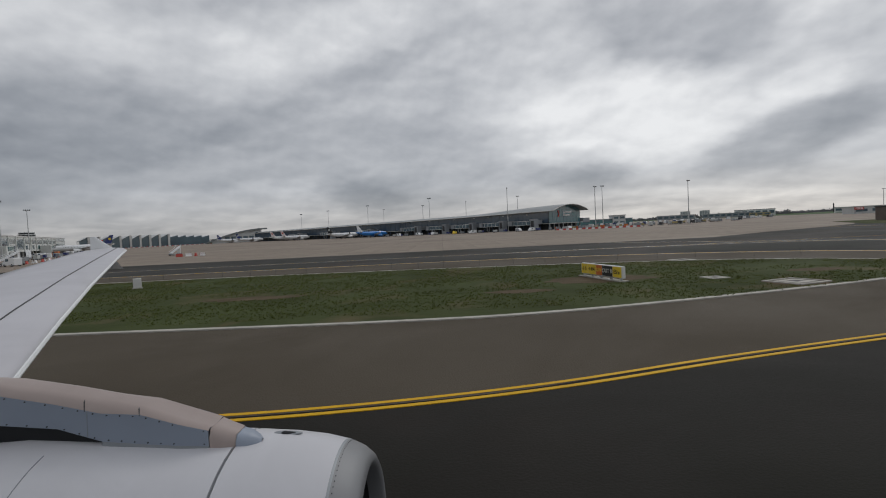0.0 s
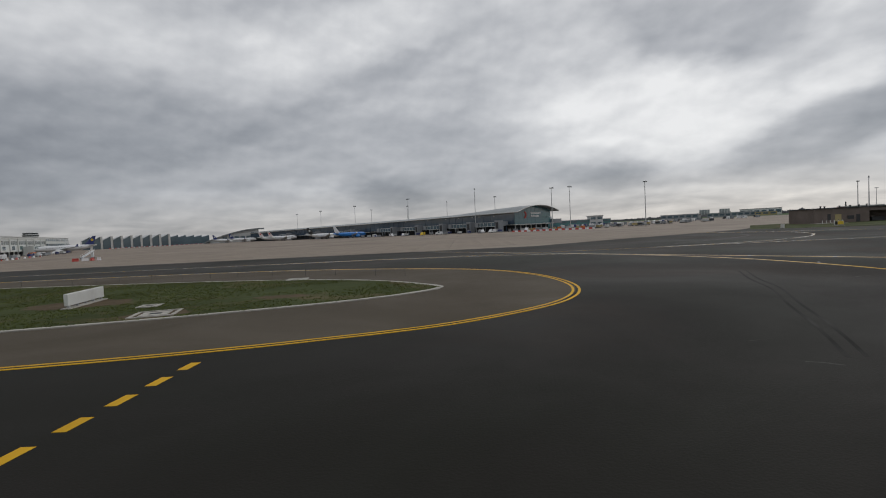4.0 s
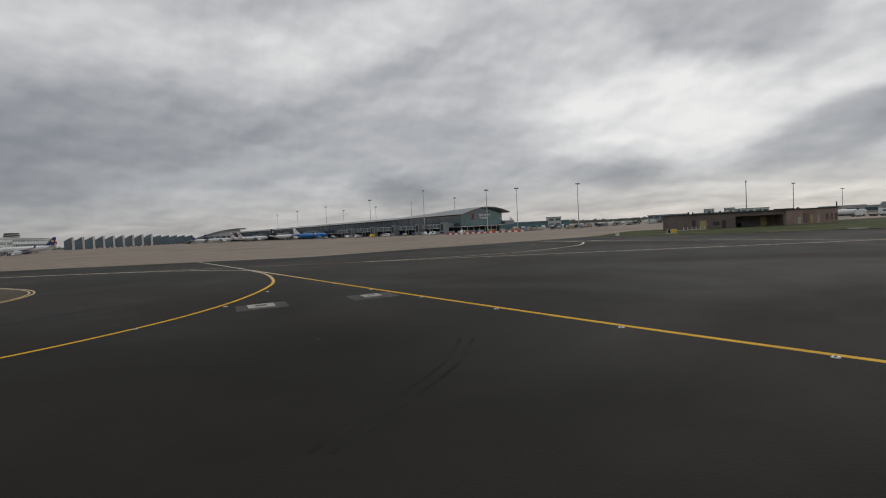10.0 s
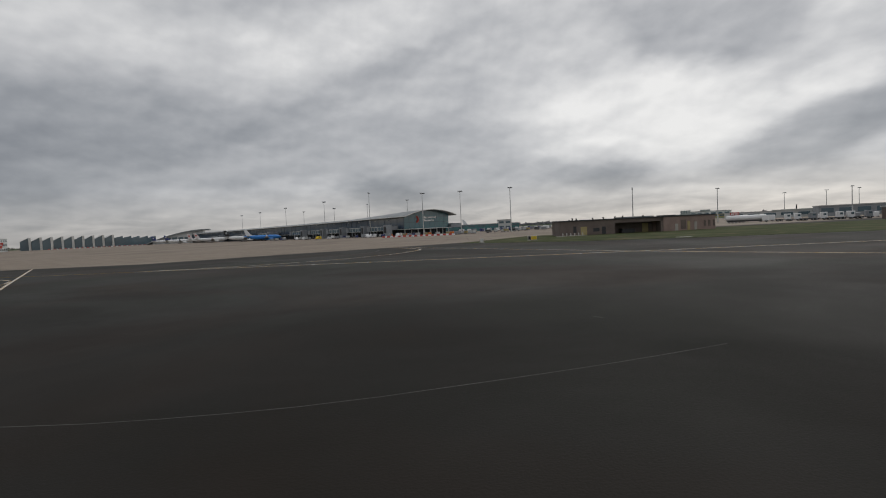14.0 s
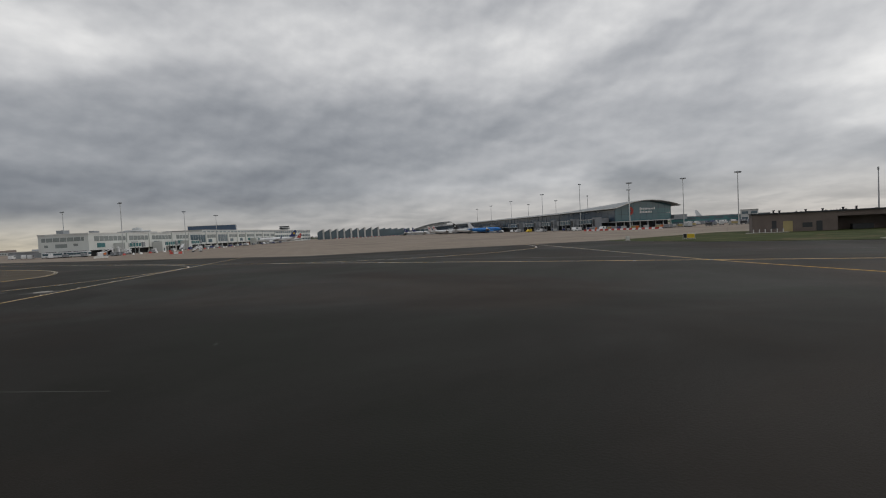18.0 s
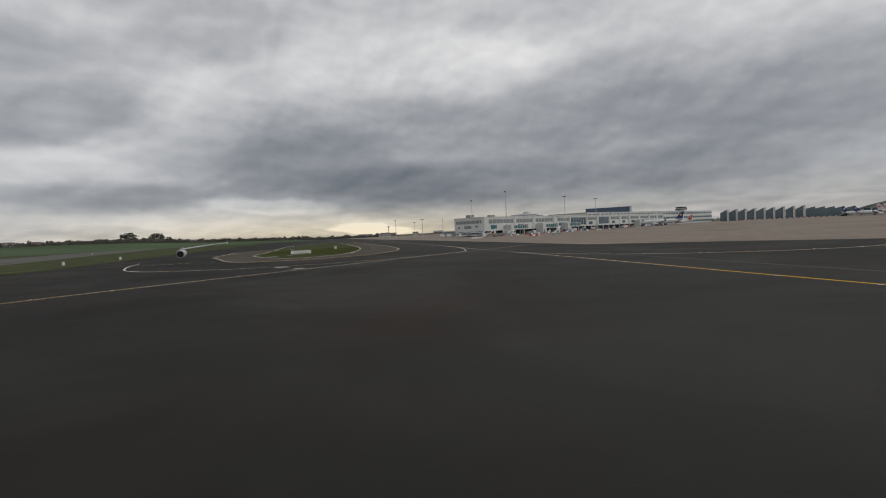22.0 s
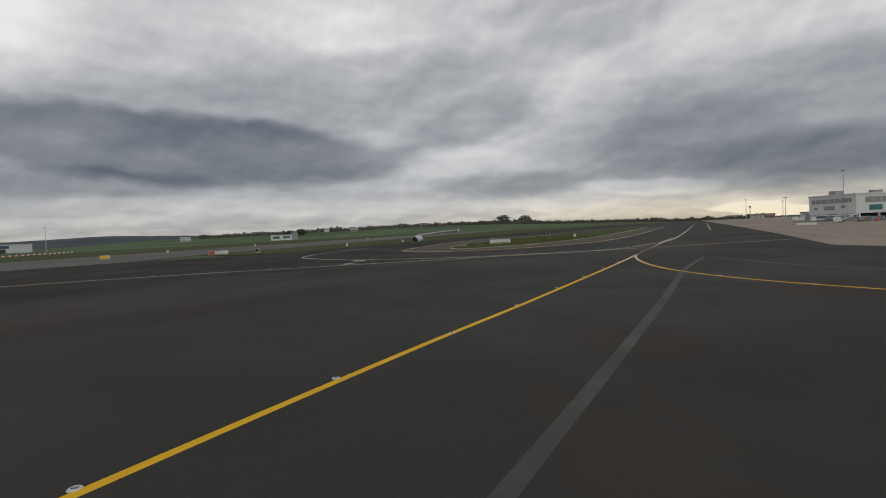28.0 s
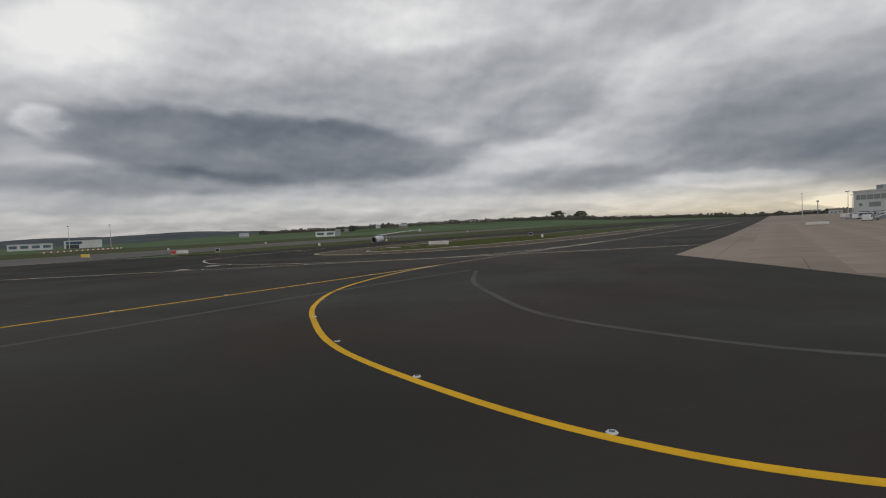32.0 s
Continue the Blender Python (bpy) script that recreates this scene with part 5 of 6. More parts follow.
# inset taxiway lights
light = thing("taxiway_light", pose(0, 0, 0), "flush round steel taxiway light in the asphalt", "taxiway light", "taxiway lights")
b = bmesh.new()
rod(b, (0, 0, -.02), (0, 0, .025), .15, .11, 16)
part("rim", b, PALE, light)
b = bmesh.new()
box(b, -.06, .06, -.035, .035, .02, .045)
part("lens", b, GLASS, light)
spots = [(58.5, 10.8), (63.5, 15.7), (67.1, 22.2), (69.5, 29.2), (70.8, 36.0), (70.3, 43.7), (102.2, 15.1), (97.6, 20.1), (92.9, 25.3), (88.1, 31.0), (83.5, 36.7), (79.1, 42.0), (74.6, 47.8), (70.1, 53.4), (133.9, 72.8), (126.8, 73.1),
         (119.9, 73.8), (112.2, 74.2), (104.4, 74.6), (96.6, 75.0), (88.8, 75.4), (81, 75.8), (141.5, 72.6), (108.7, 107.4), (107.3, 101.3), (104.8, 95.4), (101.0, 89.8), (96.0, 85.0), (108.9, 113.6)]
light.matrix_basis = pose(*spots[0], .0)
for k, (x, y) in enumerate(spots[1:]):
    copy_thing(light, pose(x, y, 0, 0, 0, 37 * k))

# ---- southern airfield: strips of grass and pavement, woods, hills ----
def strip(name, pts, z, mat, label, cat):
    tagged(part(name, slab(pts, -.3, z), mat), label, cat, kind="structure")


RUNWAY = material("worn_runway", (0.100, 0.094, 0.086), 0.85, dark=0.8, grain=6.0, stain=0.02, spec=0.2)
strip("grass_verge", [(-900, -17), (36, -17), (44, -26), (34, -52), (-60, -66), (-174, -85), (-900, -203)], .05, GRASS, "mown grass verge south of the taxiway", "grass")
strip("runway", [(-900, -203), (-174, -85), (-60, -66), (34, -52), (62, -40), (200, -50), (190, -100), (-83, -146), (-347, -190), (-900, -282)], -.01, RUNWAY, "broad worn grey runway across the airfield", "runway")
strip("far_grass", [(-900, -282), (-347, -190), (-83, -146), (190, -100), (420, -60), (420, -230), (-900, -400)], .04, GRASS, "mown grass beyond the runway", "grass")
strip("hut_lawn", [(117, 137), (124, 131), (140, 117), (165, 106), (192, 101), (300, 92), (420, 90), (420, 200), (300, 176), (205, 182), (140, 178)], .055, GRASS, "mown grass round the brick building", "grass")
marking([(118, 135.5), (125, 129.8), (141, 115.8), (165, 105), (192, 100), (300, 91)], .3, "pale edge line beside the grass", FADED, name="edge_line")
marking([(76, -45), (68, -40), (61, -36.6), (54, -36), (49, -40)], .3, "yellow taxiway lead-off line", YELLOW)
marking([(300, 84), (200, 84), (150, 90), (118, 104), (106, 124)], .15, "pale taxiway edge line", FADED, name="edge_line")

marking([(-360, 97.5), (-258, 95.1), (-67, 90.2)], .3, "yellow taxiway centre line")


def field_rise(x, y):
    """The height of the fields that climb gently towards the south-western skyline."""
    a, far = math.degrees(math.atan2(y - 60, x - 130)) % 360, math.hypot(x - 130, y - 60)
    top = 0.0
    for (a0, h0), (a1, h1) in zip(SLOPE, SLOPE[1:]):
        if a0 <= a <= a1:
            top = h0 + (h1 - h0) * (a - a0) / (a1 - a0)
    k = min(1.0, max(0.0, (far - 720) / 560))
    return -.2 + top * k * k * (3 - 2 * k)


SLOPE = [(180, 0), (186, 5), (192, 8), (198, 15), (204, 17), (211, 17), (218, 15), (226, 12), (236, 10), (246, 0)]
b = bmesh.new()
rows = []
for k in range(67):
    a = radians(180 + k)
    row = []
    for D in (700, 800, 900, 1000, 1100, 1200, 1290, 1400, 1600):
        x, y = 130 + D * math.cos(a), 60 + D * math.sin(a)
        row.append(b.verts.new((x, y, field_rise(x, y) - (.25 if D < 800 else 0) - max(0, D - 1290) * .03)))
    rows.append(row)
for r, q in zip(rows, rows[1:]):
    for k in range(8):
        b.faces.new((r[k], q[k], q[k + 1], r[k + 1])).smooth = True
bmesh.ops.recalc_face_normals(b, faces=b.faces)
tagged(part("rising_field", b, FIELD), "green fields climbing gently to the skyline", "field", kind="structure")
# distance haze is mixed into the base colours of the far trees
HAZEWOOD = material("hazed_woods", (0.2, 0.2, 0.21), 0.95, dark=0.7, grain=0.05, stain=0.01, spec=0.05)
HAZELEAF = material("hazed_leaf", (0.095, 0.10, 0.08), 0.95, dark=0.5, grain=0.6, stain=0.08, spec=0.1)
HAZETWIG = material("hazed_twigs", (0.13, 0.122, 0.105), 0.95, dark=0.6, grain=0.6, stain=0.08, spec=0.1)
# hill colour blued and lifted to carry the haze
HAZEHILL = material("hazed_hill", (0.075, 0.088, 0.098), 0.95, dark=0.7, grain=0.02, stain=0.004, spec=0.05)


def clump(verts, faces, c, r, rr):
    """A small rough leaf clump: a jittered octahedron."""
    base = len(verts)
    for dx, dy, dz in ((1, 0, 0), (-1, 0, 0), (0, 1, 0), (0, -1, 0), (0, 0, 1), (0, 0, -1)):
        k = r * rr.uniform(.55, 1.25)
        verts.append((c[0] + dx * k, c[1] + dy * k, c[2] + dz * k * .8))
    for a, b, d in ((0, 2, 4), (2, 1, 4), (1, 3, 4), (3, 0, 4), (2, 0, 5), (1, 2, 5), (3, 1, 5), (0, 3, 5)):
        faces.append((base + a, base + b, base + d))


def woods(name, bearing0, bearing1, dist, high, count, mat, label, seed, origin=(130, 60), jitter=60):
    rr = random.Random(seed)
    verts, faces = [], []
    for k in range(count):
        a = radians(bearing0 + (bearing1 - bearing0) * (k + rr.random()) / count)
        D = dist + rr.uniform(-jitter, jitter)
        h = high * (0.45 + 0.75 * abs(noise.noise((k * 0.05, seed, 0)))) * rr.uniform(.7, 1.15)
        x, y = origin[0] + D * math.cos(a), origin[1] + D * math.sin(a)
        for j in range(5):
            z = field_rise(x, y) + h * (.05 + .2 * j)
            clump(verts, faces, (x + rr.uniform(-1, 1) * h * .35, y + rr.uniform(-1, 1) * h * .35, z), h * rr.uniform(.12, .34), rr)
    me = bpy.data.meshes.new(name)
    me.from_pydata(verts, [], faces)
    me.materials.append(mat)
    return tagged(new(name, me), label, "woods", kind="stuff")


woods("far_hedge", 172, 232, 1150, 11, 2300, HAZETWIG, "bare hedgerow and scattered trees on the skyline", 1)
woods("far_trees", 158, 186, 1500, 4.8, 1100, HAZEWOOD, "dark far trees on the western skyline", 2)
woods("far_trees", 22, 84, 1400, 10, 4200, HAZEWOOD, "dense bare woods on the eastern skyline", 3, (60, 0), 120)
woods("far_trees", 118, 160, 1400, 11, 500, HAZETWIG, "bare far trees behind the terminal", 4)
woods("field_copse", 193, 205, 1365, 12, 320, HAZELEAF, "low copse on the far field", 6)
for at, r, seed in (((-1165, -372), 26, 11), ((-1202, -322), 25, 12), ((-1185, -345), 12, 16), ((-1120, -420), 11, 13), ((-590, -604), 12, 14), ((-606, -590), 14, 15)):
    rr = random.Random(seed)
    t = thing("tree", pose(at[0], at[1], field_rise(*at) - .3), "large rounded bare-branched tree on the far field", "tree", "field trees")
    b = bmesh.new()
    rod(b, (0, 0, 0), (0, 0, r * .4), .7, .4, 8)
    trunk = part("trunk", b, HAZETWIG, t)
    for k in range(5):
        a = k * 1.26
        b = bmesh.new()
        rod(b, (0, 0, r * .3), (r * .35 * math.cos(a), r * .35 * math.sin(a), r * .6), .3, .1, 6)
        part("limb", b, HAZETWIG, t)
    verts, faces = [], []
    for k in range(260):
        v = Vector((rr.gauss(0, 1), rr.gauss(0, 1), rr.gauss(0, 1))).normalized() * rr.uniform(.45, 1.0)
        clump(verts, faces, (v.x * r * .75, v.y * r * .75, r * .45 + v.z * r * .45), r * rr.uniform(.05, .11), rr)
    me = bpy.data.meshes.new("crown")
    me.from_pydata(verts, [], faces)
    me.materials.append(HAZELEAF)
    new("crown", me).parent = t

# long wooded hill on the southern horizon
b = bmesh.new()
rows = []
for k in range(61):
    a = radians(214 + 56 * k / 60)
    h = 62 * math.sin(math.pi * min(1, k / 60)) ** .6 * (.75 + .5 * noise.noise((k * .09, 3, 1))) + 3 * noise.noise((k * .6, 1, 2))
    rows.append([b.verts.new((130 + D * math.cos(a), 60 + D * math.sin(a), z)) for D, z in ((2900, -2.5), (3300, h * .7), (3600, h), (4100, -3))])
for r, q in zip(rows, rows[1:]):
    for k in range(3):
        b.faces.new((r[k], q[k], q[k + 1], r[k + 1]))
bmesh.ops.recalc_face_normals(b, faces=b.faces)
tagged(part("hill", b, HAZEHILL), "long low wooded hill on the horizon", "hill", kind="structure")

# scattered houses and halls on the far skyline
rr = random.Random(8)
for k in range(26):
    a = radians(rr.choice((rr.uniform(28, 70), rr.uniform(205, 235), rr.uniform(160, 176))))
    D = rr.uniform(900, 1250)
    hx, hy = 100 + D * math.cos(a), 40 + D * math.sin(a)
    t = thing("far_house", along((hx, hy), (math.sin(a), -math.cos(a)), field_rise(hx, hy)), "small far house with a dark pitched roof", "house", "far houses")
    wdt = rr.uniform(9, 26)
    box_part("wall", t, rr.choice((PANEL, BRICKPALE, PALE)), 0, wdt, 0, 9, -.3, 5)
    part("roof", profile([(-.4, 5), (4.5, 8), (9.4, 5)], -.4, wdt + .4), rr.choice((BRICK, GREYBOX)), t)
    for j in range(3):
        box_part("window", t, DARK, wdt * (.15 + .28 * j), wdt * (.3 + .28 * j), -.1, .1, 1.5, 3)
        box_part("window", t, DARK, wdt * (.15 + .28 * j), wdt * (.3 + .28 * j), 8.9, 9.1, 1.5, 3)

# bare earth worn round the guidance sign and the pit covers
SOIL = material("bare_soil", (0.105, 0.078, 0.048), 0.95, dark=0.65, grain=4.0, stain=0.5, bump=0.5, spec=0.1)
rr = random.Random(31)
EARTH = ((11.7, 37.4, 4.4, 2.6), (21.7, 30.6, 2.2, 1.6), (5.0, 32.5, 2.6, .9), (27.5, 36.5, 2.4, 1.0), (-14, 36, 4.0, 1.2))
for x, y, long, wide in EARTH:
    ring = [(x + long * (.75 + .3 * rr.random()) * math.cos(a), y + wide * (.7 + .45 * rr.random()) * math.sin(a)) for a in [k * math.tau / 26 for k in range(26)]]
    tagged(part("bare_earth", slab(ring, .0, .064), SOIL), "bare brown earth worn into the grass", "earth", kind="structure")

# ---- turf: tufts standing on the grass island ----
def tufts(name, x0, x1, y0, y1, count, inside, seed, z, label):
    rr = random.Random(seed)
    verts, faces = [], []
    while len(faces) < count * 3:
        x, y = rr.uniform(x0, x1), rr.uniform(y0, y1)
        if not inside(x, y) or noise.noise((x * .18, y * .18, seed)) < -.25 + rr.uniform(-.2, .2):
            continue
        for k in range(3):
            a, h, w_ = rr.uniform(0, math.tau), rr.uniform(.03, .10), rr.uniform(.02, .05)
            px, py = x + rr.uniform(-.12, .12), y + rr.uniform(-.12, .12)
            n = len(verts)
            verts += [(px - math.cos(a) * w_, py - math.sin(a) * w_, z), (px + math.cos(a) * w_, py + math.sin(a) * w_, z), (px + rr.uniform(-.06, .06), py + rr.uniform(-.06, .06), z + h)]
            faces.append((n, n + 1, n + 2))
    me = bpy.data.meshes.new(name)
    me.from_pydata(verts, [], faces)
    me.materials.append(BLADE)
    return tagged(new(name, me), label, "grass", kind="stuff")


BLADE = material("grass_blades", (0.115, 0.134, 0.039), 0.9, dark=0.7, grain=1.0, stain=0.15, spec=0.1)
outline = [(v.x, v.y) for v in ISLAND]


def on_island(x, y, m=0.4):
    hit = False
    for (ax, ay), (bx, by) in zip(outline, outline[1:] + outline[:1]):
        if (ay > y) != (by > y) and x < (bx - ax) * (y - ay) / (by - ay) + ax:
            hit = not hit
    if any(((x - ex) / el) ** 2 + ((y - ey) / ew) ** 2 < .9 for ex, ey, el, ew in EARTH):
        return False
    return hit


tufts("grass_tufts", -45, 39, 26, 57, 22000, on_island, 5, .058, "short olive grass tufts on the island")

# ---- worn asphalt: tyre marks and scuffs ----
TYRE = material("tyre_rubber_mark", (0.0118, 0.0115, 0.0106), 0.85, dark=0.85, grain=5.0, stain=0.3, spec=0.15)


def rubber(points, width, z, label="dark curved tyre mark on the asphalt"):
    b = bmesh.new()
    ribbon(b, curve(points), width, -.02, z)
    tagged(part("tyre_mark", b, TYRE), label, "marking", kind="structure")


for k, s in enumerate((0, 1.0)):
    rubber([(83.6 + s * .5, 14.5), (85 + s * .5, 18), (86 + s * .5, 21), (86.4 + s * .5, 24.5)], .14, .002 + .001 * k)
for s in (0, .55):
    rubber([(52 + s, 16), (54 + s, 20.2), (56 + s, 25), (58.4 + s, 30.4), (59.8 + s, 35), (61.8 + s, 40)], .13, .003)
rr = random.Random(21)
for k in range(40):
    x, y = rr.uniform(40, 150), rr.uniform(8, 118)
    if y > 95 and x < 60:
        continue
    a, n = rr.uniform(0, math.pi), rr.uniform(.3, 1.1)
    b = bmesh.new()
    ribbon(b, curve([(x, y), (x + n * .5 * math.cos(a), y + n * .5 * math.sin(a) + .1), (x + n * math.cos(a), y + n * math.sin(a))], .3), rr.uniform(.03, .07), -.02, .004)
    tagged(part("scuff", b, FADED), "small pale scuff on the asphalt", "scuff", kind="structure")

# ---- the aircraft's own swept wing and engine, as it stands at the start ----
GREYWING = material("wing_grey", (0.47, 0.465, 0.50), 0.4, dark=0.85, grain=2.0, stain=0.5)
BEIGE = material("fairing_beige", (0.33, 0.27, 0.25), 0.5, dark=0.8, grain=4.0, stain=0.8)
FAIRING = material("fairing_blue_grey", (0.26, 0.30, 0.37), 0.45, dark=0.85, grain=3.0, stain=0.6)
COWL = material("cowl_white", (0.52, 0.52, 0.55), 0.4, dark=0.88, grain=2.0, stain=0.8)
LIP = material("bare_metal_lip", (0.20, 0.205, 0.215), 0.55, metal=0.3, dark=0.8, grain=8.0)
wing = thing("aircraft_wing", pose(0, 0, 0), "pale grey swept airliner wing with a raised wingtip fence", "wing")
stations = [(3.4, -3.55, 4.9, 2.90), (5.0, -4.40, 4.2, 3.08), (7.0, -5.45, 3.6, 3.36), (9.5, -6.75, 2.95, 3.66), (12.5, -8.28, 2.2, 3.98), (15.1, -9.60, 1.55, 4.24)]
b = bmesh.new()
rings = []
for y, x, chord, z in stations:
    th = chord * .055
    rings.append([b.verts.new((x - c * chord, y, z + h * th)) for c, h in ((0, 0), (.015, .45), (.06, .8), (.15, 1.1), (.35, 1.3), (.6, 1.0), (.8, .5), (1, .05), (.8, -.5), (.5, -1.0), (.2, -1.1), (.05, -.7))])
for r, q in zip(rings, rings[1:]):
    for k in range(12):
        b.faces.new((r[k], r[(k + 1) % 12], q[(k + 1) % 12], q[k])).smooth = True
b.faces.new(rings[0])
b.faces.new(rings[-1][::-1])
bmesh.ops.recalc_face_normals(b, faces=b.faces)
part("wing_skin", b, GREYWING, wing)
for (y, x, c, z), (y2, x2, c2, z2) in zip(stations, stations[1:]):
    b = bmesh.new()
    rod(b, (x - .17 * c, y, z + 1.13 * c * .055), (x2 - .17 * c2, y2, z2 + 1.13 * c2 * .055), .012, .012, 6)
    part("slat_joint", b, DARK, wing)
    b = bmesh.new()
    rod(b, (x - .01 * c, y, z), (x2 - .01 * c2, y2, z2), .02 + .006 * c, .02 + .006 * c2, 8)
    part("leading_edge", b, FLEET, wing)
b = bmesh.new()
foil(b, ((-9.75, 15.1, 3.7), 1.35, .06, (0, 1, 0)), ((-10.25, 15.2, 4.25), 1.0, .05, (0, 1, 0)))
foil(b, ((-9.75, 15.1, 4.15), .95, .06, (0, 1, 0)), ((-10.62, 15.25, 4.7), .16, .03, (0, 1, 0)))
part("wingtip_fence", b, FLEET, wing)
CY = 3.95


def axis(x):
    """Height of the engine's axis, which rises a little towards the tail."""
    return 1.63 + .07 * (-1.6 - x)


def nacelle(stations_, mat, name, parent, n=48):
    b = bmesh.new()
    rings_ = [[b.verts.new((x, CY + r * math.cos(k * math.tau / n), axis(x) + r * math.sin(k * math.tau / n))) for k in range(n)] for x, r in stations_]
    for r, q in zip(rings_, rings_[1:]):
        for k in range(n):
            b.faces.new((r[k], r[(k + 1) % n], q[(k + 1) % n], q[k])).smooth = True
    return part(name, b, mat, parent)


def on_cowl(x, degrees, r):
    return (x, CY + r * math.cos(radians(degrees)), axis(x) + r * math.sin(radians(degrees)))


engine = nacelle([(-1.72, 1.152), (-2.4, 1.165), (-3.3, 1.175), (-4.2, 1.08), (-4.6, .97)], COWL, "engine", wing)
tagged(engine, "white turbofan engine cowl")
nacelle([(-.92, 1.082), (-1.1, 1.118), (-1.35, 1.142), (-1.7, 1.152)], COWL, "intake_cowl", engine)
nacelle([(-1.707, 1.1515), (-1.715, 1.1515)], GREYBOX, "cowl_seam", engine)
nacelle([(-.90, 1.076), (-.922, 1.084)], GREYBOX, "lip_seam", engine)
nacelle([(-.902, 1.077), (-.8, 1.035), (-.72, .975), (-.69, .92), (-.72, .865), (-.84, .84)], LIP, "intake_lip", engine)
# duct wall painted near black for the shade inside the intake
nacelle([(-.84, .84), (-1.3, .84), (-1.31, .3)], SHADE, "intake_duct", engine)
b = bmesh.new()
tube(b, [(-.95, 0, .02, .02), (-1.1, 0, .16, .16), (-1.35, 0, .3, .3)], 16)
bmesh.ops.translate(b, verts=b.verts, vec=(0, CY, axis(-1.1)))
part("spinner", b, DARK, engine)
# pylon: half width, then the heights of the foot, the blue side's lower and upper edge and the crown
PYLON = [(-1.89, .15, 2.74, 2.81, 2.93, 2.935), (-2.1, .17, 2.75, 2.83, 2.995, 3.005), (-2.4, .17, 2.78, 2.86, 3.09, 3.12), (-2.7, .17, 2.8, 2.895, 3.115, 3.19), (-3.04, .17, 2.82, 3.01, 3.2, 3.265), (-3.5, .17, 2.85, 3.06, 3.295, 3.35), (-4.7, .17, 2.85, 3.1, 3.4, 3.47)]


def strip(name, ends, mat, label=""):
    b = bmesh.new()
    rows_ = [[b.verts.new(p) for p in row] for row in ends]
    for r, q in zip(rows_, rows_[1:]):
        for k in range(len(r) - 1):
            b.faces.new((r[k], r[k + 1], q[k + 1], q[k])).smooth = True
    bmesh.ops.recalc_face_normals(b, faces=b.faces)
    return part(name, b, mat, engine, label)


pylon = strip("pylon_top", [[(x, CY - w_, z - .004), (x, CY - w_ * .8, z + (top - z) * .6 + .01), (x, CY - w_ * .4, top), (x, CY + w_ * .4, top), (x, CY + w_ * .8, z + (top - z) * .6 + .01), (x, CY + w_, z - .004)] for x, w_, foot, low_, z, top in PYLON], BEIGE, "beige top of the engine pylon")
for side in (-1, 1):
    strip("pylon_side", [[(x, CY + side * w_, low_), (x, CY + side * (w_ + .004), (low_ + z) / 2), (x, CY + side * w_, z)] for x, w_, foot, low_, z, top in PYLON], FAIRING, "blue-grey side of the engine pylon")
    # dark sheet painted for the shade between pylon and cowl
    strip("pylon_gap_shade", [[(x, CY + side * (w_ - .05), foot - .2), (x, CY + side * (w_ - .05), low_ - .01), (x, CY + side * w_, low_)] for x, w_, foot, low_, z, top in PYLON[3:]], SHADE, "dark strip painted as the shade under the pylon")
    strip("pylon_foot", [[(x, CY + side * (w_ + .015), foot - .2), (x, CY + side * (w_ + .01), foot + .03), (x, CY + side * w_, low_)] for x, w_, foot, low_, z, top in PYLON[:4]], GREYBOX, "grey sealing strip at the foot of the pylon")
nose = [(-1.885, .153, 2.7, 2.938), (-1.81, .145, 2.7, 2.905), (-1.74, .13, 2.7, 2.88), (-1.7, .12, 2.7, 2.865)]
strip("pylon_nose", [[(x, CY - w_, low_), (x, CY - w_, top - .06), (x, CY - w_ * .75, top), (x, CY + w_ * .75, top), (x, CY + w_, top - .06), (x, CY + w_, low_)] for x, w_, low_, top in nose], BEIGE)
strip("nose_tip", [[(x, CY - w_, 2.7), (x, CY - w_, top - .05), (x, CY - w_ * .7, top), (x, CY + w_ * .7, top), (x, CY + w_, top - .05), (x, CY + w_, 2.7)] for x, w_, top in ((-1.698, .118, 2.862), (-1.62, .1, 2.84), (-1.56, .06, 2.81), (-1.53, .02, 2.79))], FAIRING)
for (x, w_, foot, low_, z, top), (x2, w2, foot2, low2, z2, top2) in zip(PYLON[:-1], PYLON[1:-1]):
    for k in range(3):
        u = (k + .5) / 3
        for height in (z + (z2 - z) * u - .012, low_ + (low2 - low_) * u + .015):
            b = bmesh.new()
            p = (x + (x2 - x) * u, CY - w_ - .001, height)
            rod(b, p, (p[0], p[1] - .006, p[2]), .006, .006, 6)
            part("rivet", b, DARK, engine)
for x, z, top in ((-2.4, 3.09, 3.12), (-2.82, 3.145, 3.215)):
    b = bmesh.new()
    for p, q in (((x, CY - .172, z - .01), (x - .02, CY - .137, z + (top - z) * .6 + .016)), ((x - .02, CY - .137, z + (top - z) * .6 + .016), (x - .06, CY - .06, top + .003))):
        rod(b, p, q, .004, .004, 6)
    part("panel_seam", b, DARK, engine)
b = bmesh.new()
rod(b, (-2.8, CY - .173, 3.14), (-2.81, CY - .173, 2.94), .003, .003, 6)
part("panel_seam", b, GREYBOX, engine)
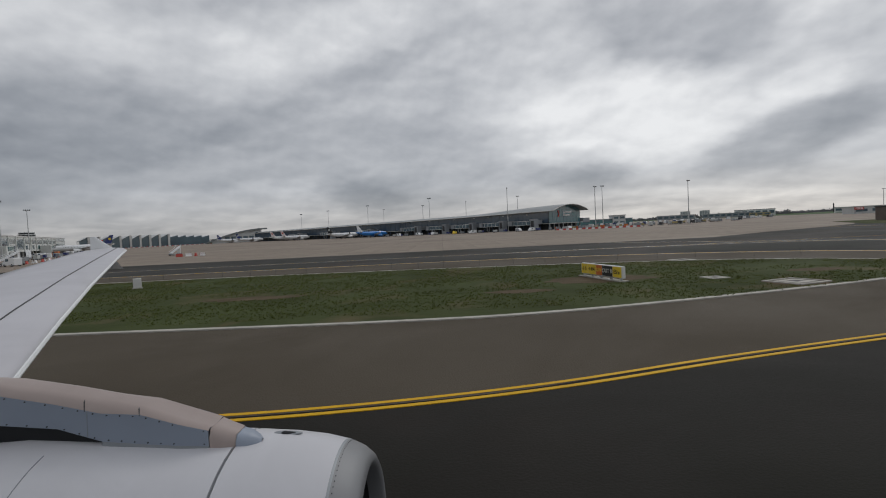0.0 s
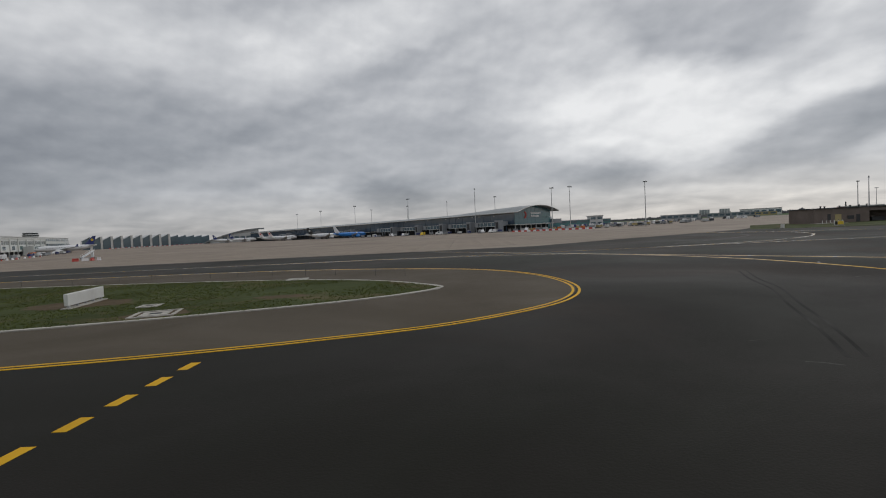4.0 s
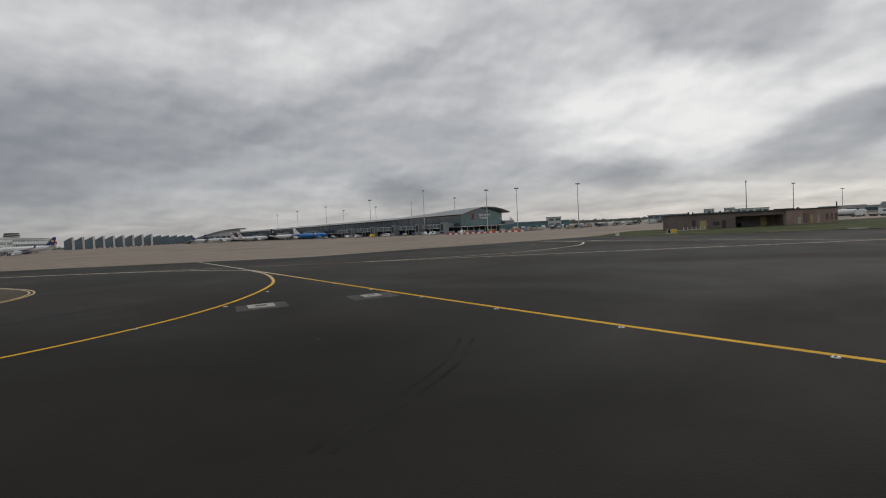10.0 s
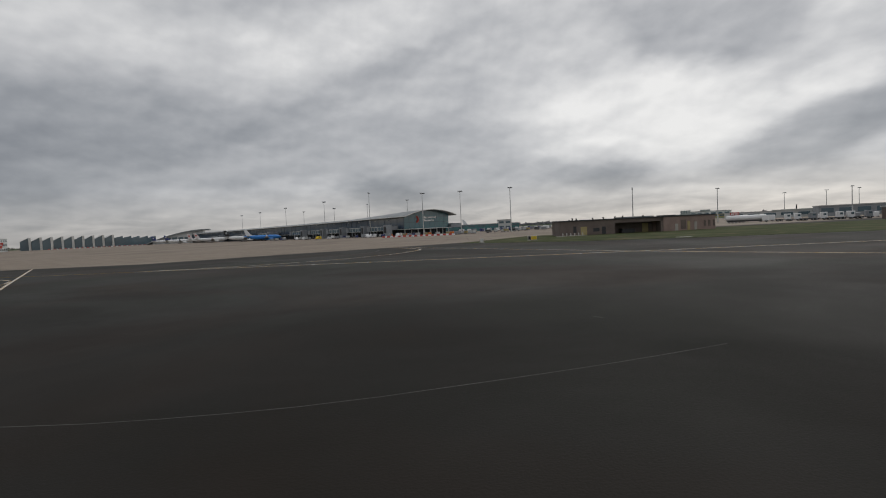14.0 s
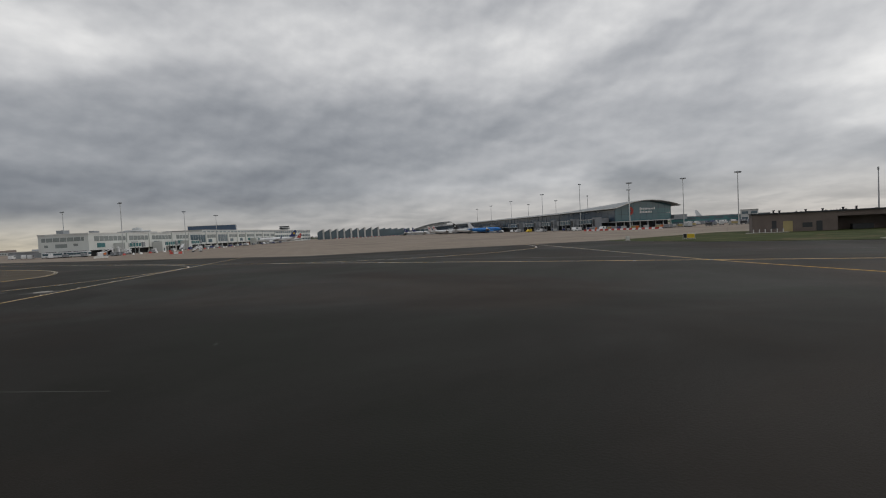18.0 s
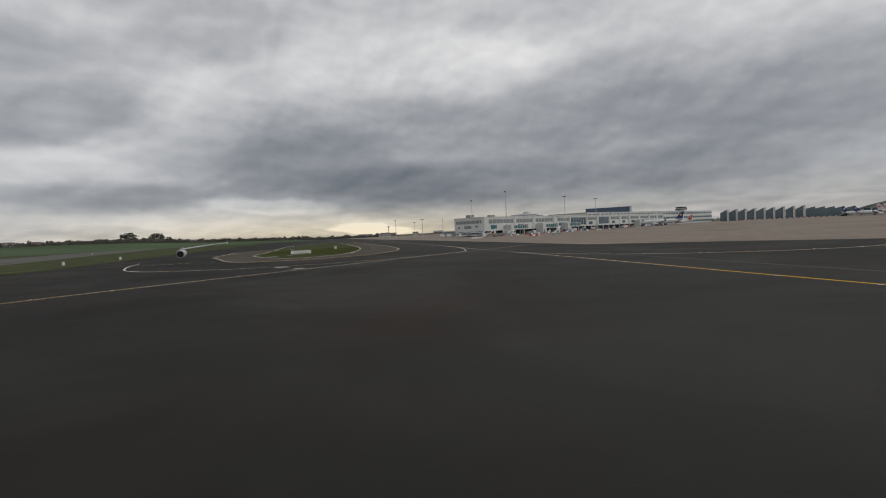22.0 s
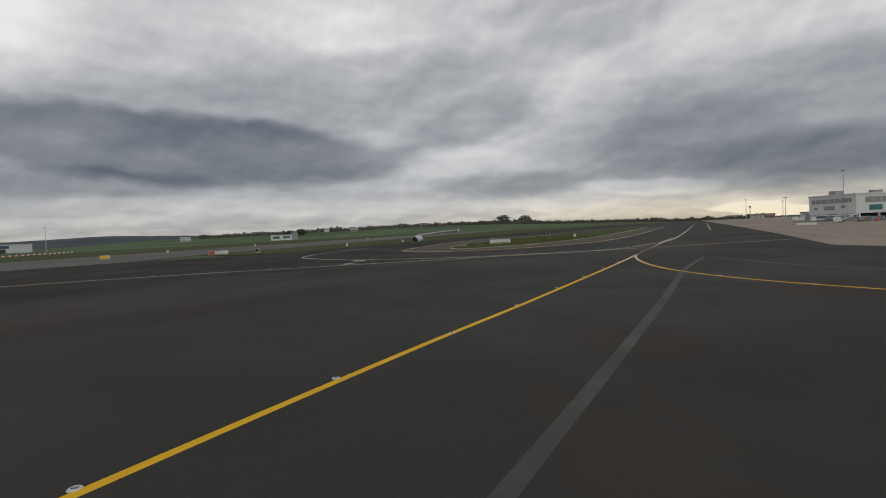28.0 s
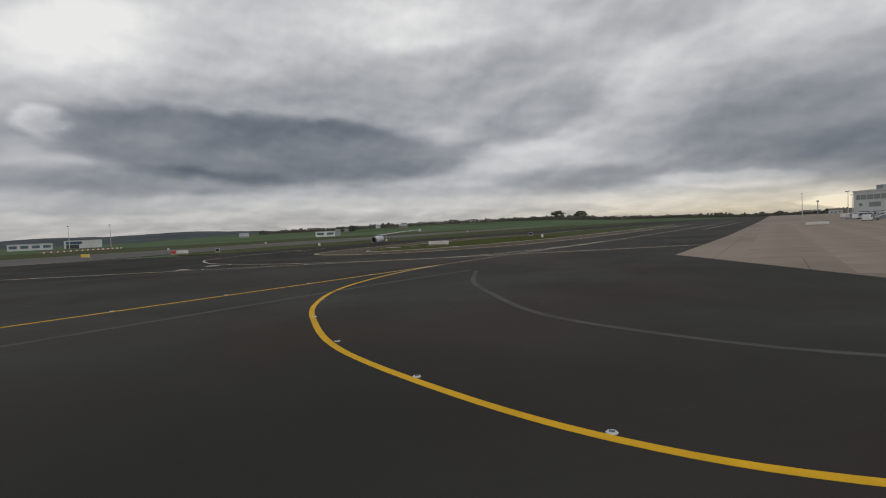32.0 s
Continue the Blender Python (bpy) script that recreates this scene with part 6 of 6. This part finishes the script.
for r_, x in ((1.1705, -3.05),):
    b = bmesh.new()
    for a in range(105, 190, 5):
        rod(b, on_cowl(x, a, r_ + .001), on_cowl(x, a + 5, r_ + .001), .004, .004, 5)
    part("panel_seam", b, GREYBOX, engine)
for k in range(44):
    a = 62 + 2.8 * k
    b = bmesh.new()
    rod(b, on_cowl(-.885, a, 1.066), on_cowl(-.885, a, 1.073), .004, .004, 6)
    part("rivet", b, DARK, engine)
# flush inlet on top of the cowl: a pale rim, its slot painted as shade
b = bmesh.new()
tube(b, [(-1.2, 0, .012, .008), (-1.26, 0, .03, .016), (-1.36, 0, .04, .022), (-1.42, 0, .036, .02), (-1.45, 0, .01, .008)], 14)
bmesh.ops.translate(b, verts=b.verts, vec=(-.07, CY + .2, axis(-1.4) + 1.122))
part("vent_rim", b, GREYBOX, engine)
b = bmesh.new()
tube(b, [(-1.25, 0, .004, .004), (-1.3, 0, .017, .012), (-1.35, 0, .026, .016), (-1.38, 0, .006, .004)], 12)
bmesh.ops.translate(b, verts=b.verts, vec=(-.07, CY + .185, axis(-1.4) + 1.133))
part("vent_slot", b, SHADE, engine)

# ---- poured concrete slabs along the near edge of the apron ----
SLAB = material("apron_slab", (0.245, 0.201, 0.16), 0.8, dark=0.75, grain=3.0, stain=0.12, spec=0.25, vary=0.07)
apron = bpy.data.objects["apron"]
edge_line = [(-900, 104), (-200, 103.2), (-4, 102), (54.8, 100.5), (62.4, 105.8), (76.8, 115.6), (95.5, 126.5), (116.4, 140.6), (150, 178)]


def apron_from(x):
    for (ax, ay), (bx, by) in zip(edge_line, edge_line[1:]):
        if ax <= x <= bx:
            return ay + (by - ay) * (x - ax) / (bx - ax)
    return 400


plate = box_mesh(7.44, 7.44, 0.02, SLAB)
count = 0
for j in range(12):
    for k in range(30):
        x, y = 108.75 - 7.5 * k, 103.75 + 7.5 * j
        if count < 290 and y - 4.2 > max(apron_from(x - 3.8), apron_from(x + 3.8)) and y < 103.75 + 7.5 * (11 if x > -40 else 7):
            share("slab", plate, apron, pose(x, y, 0.004 + 0.0006 * ((j * 7 + k * 3) % 5)))
            count += 1
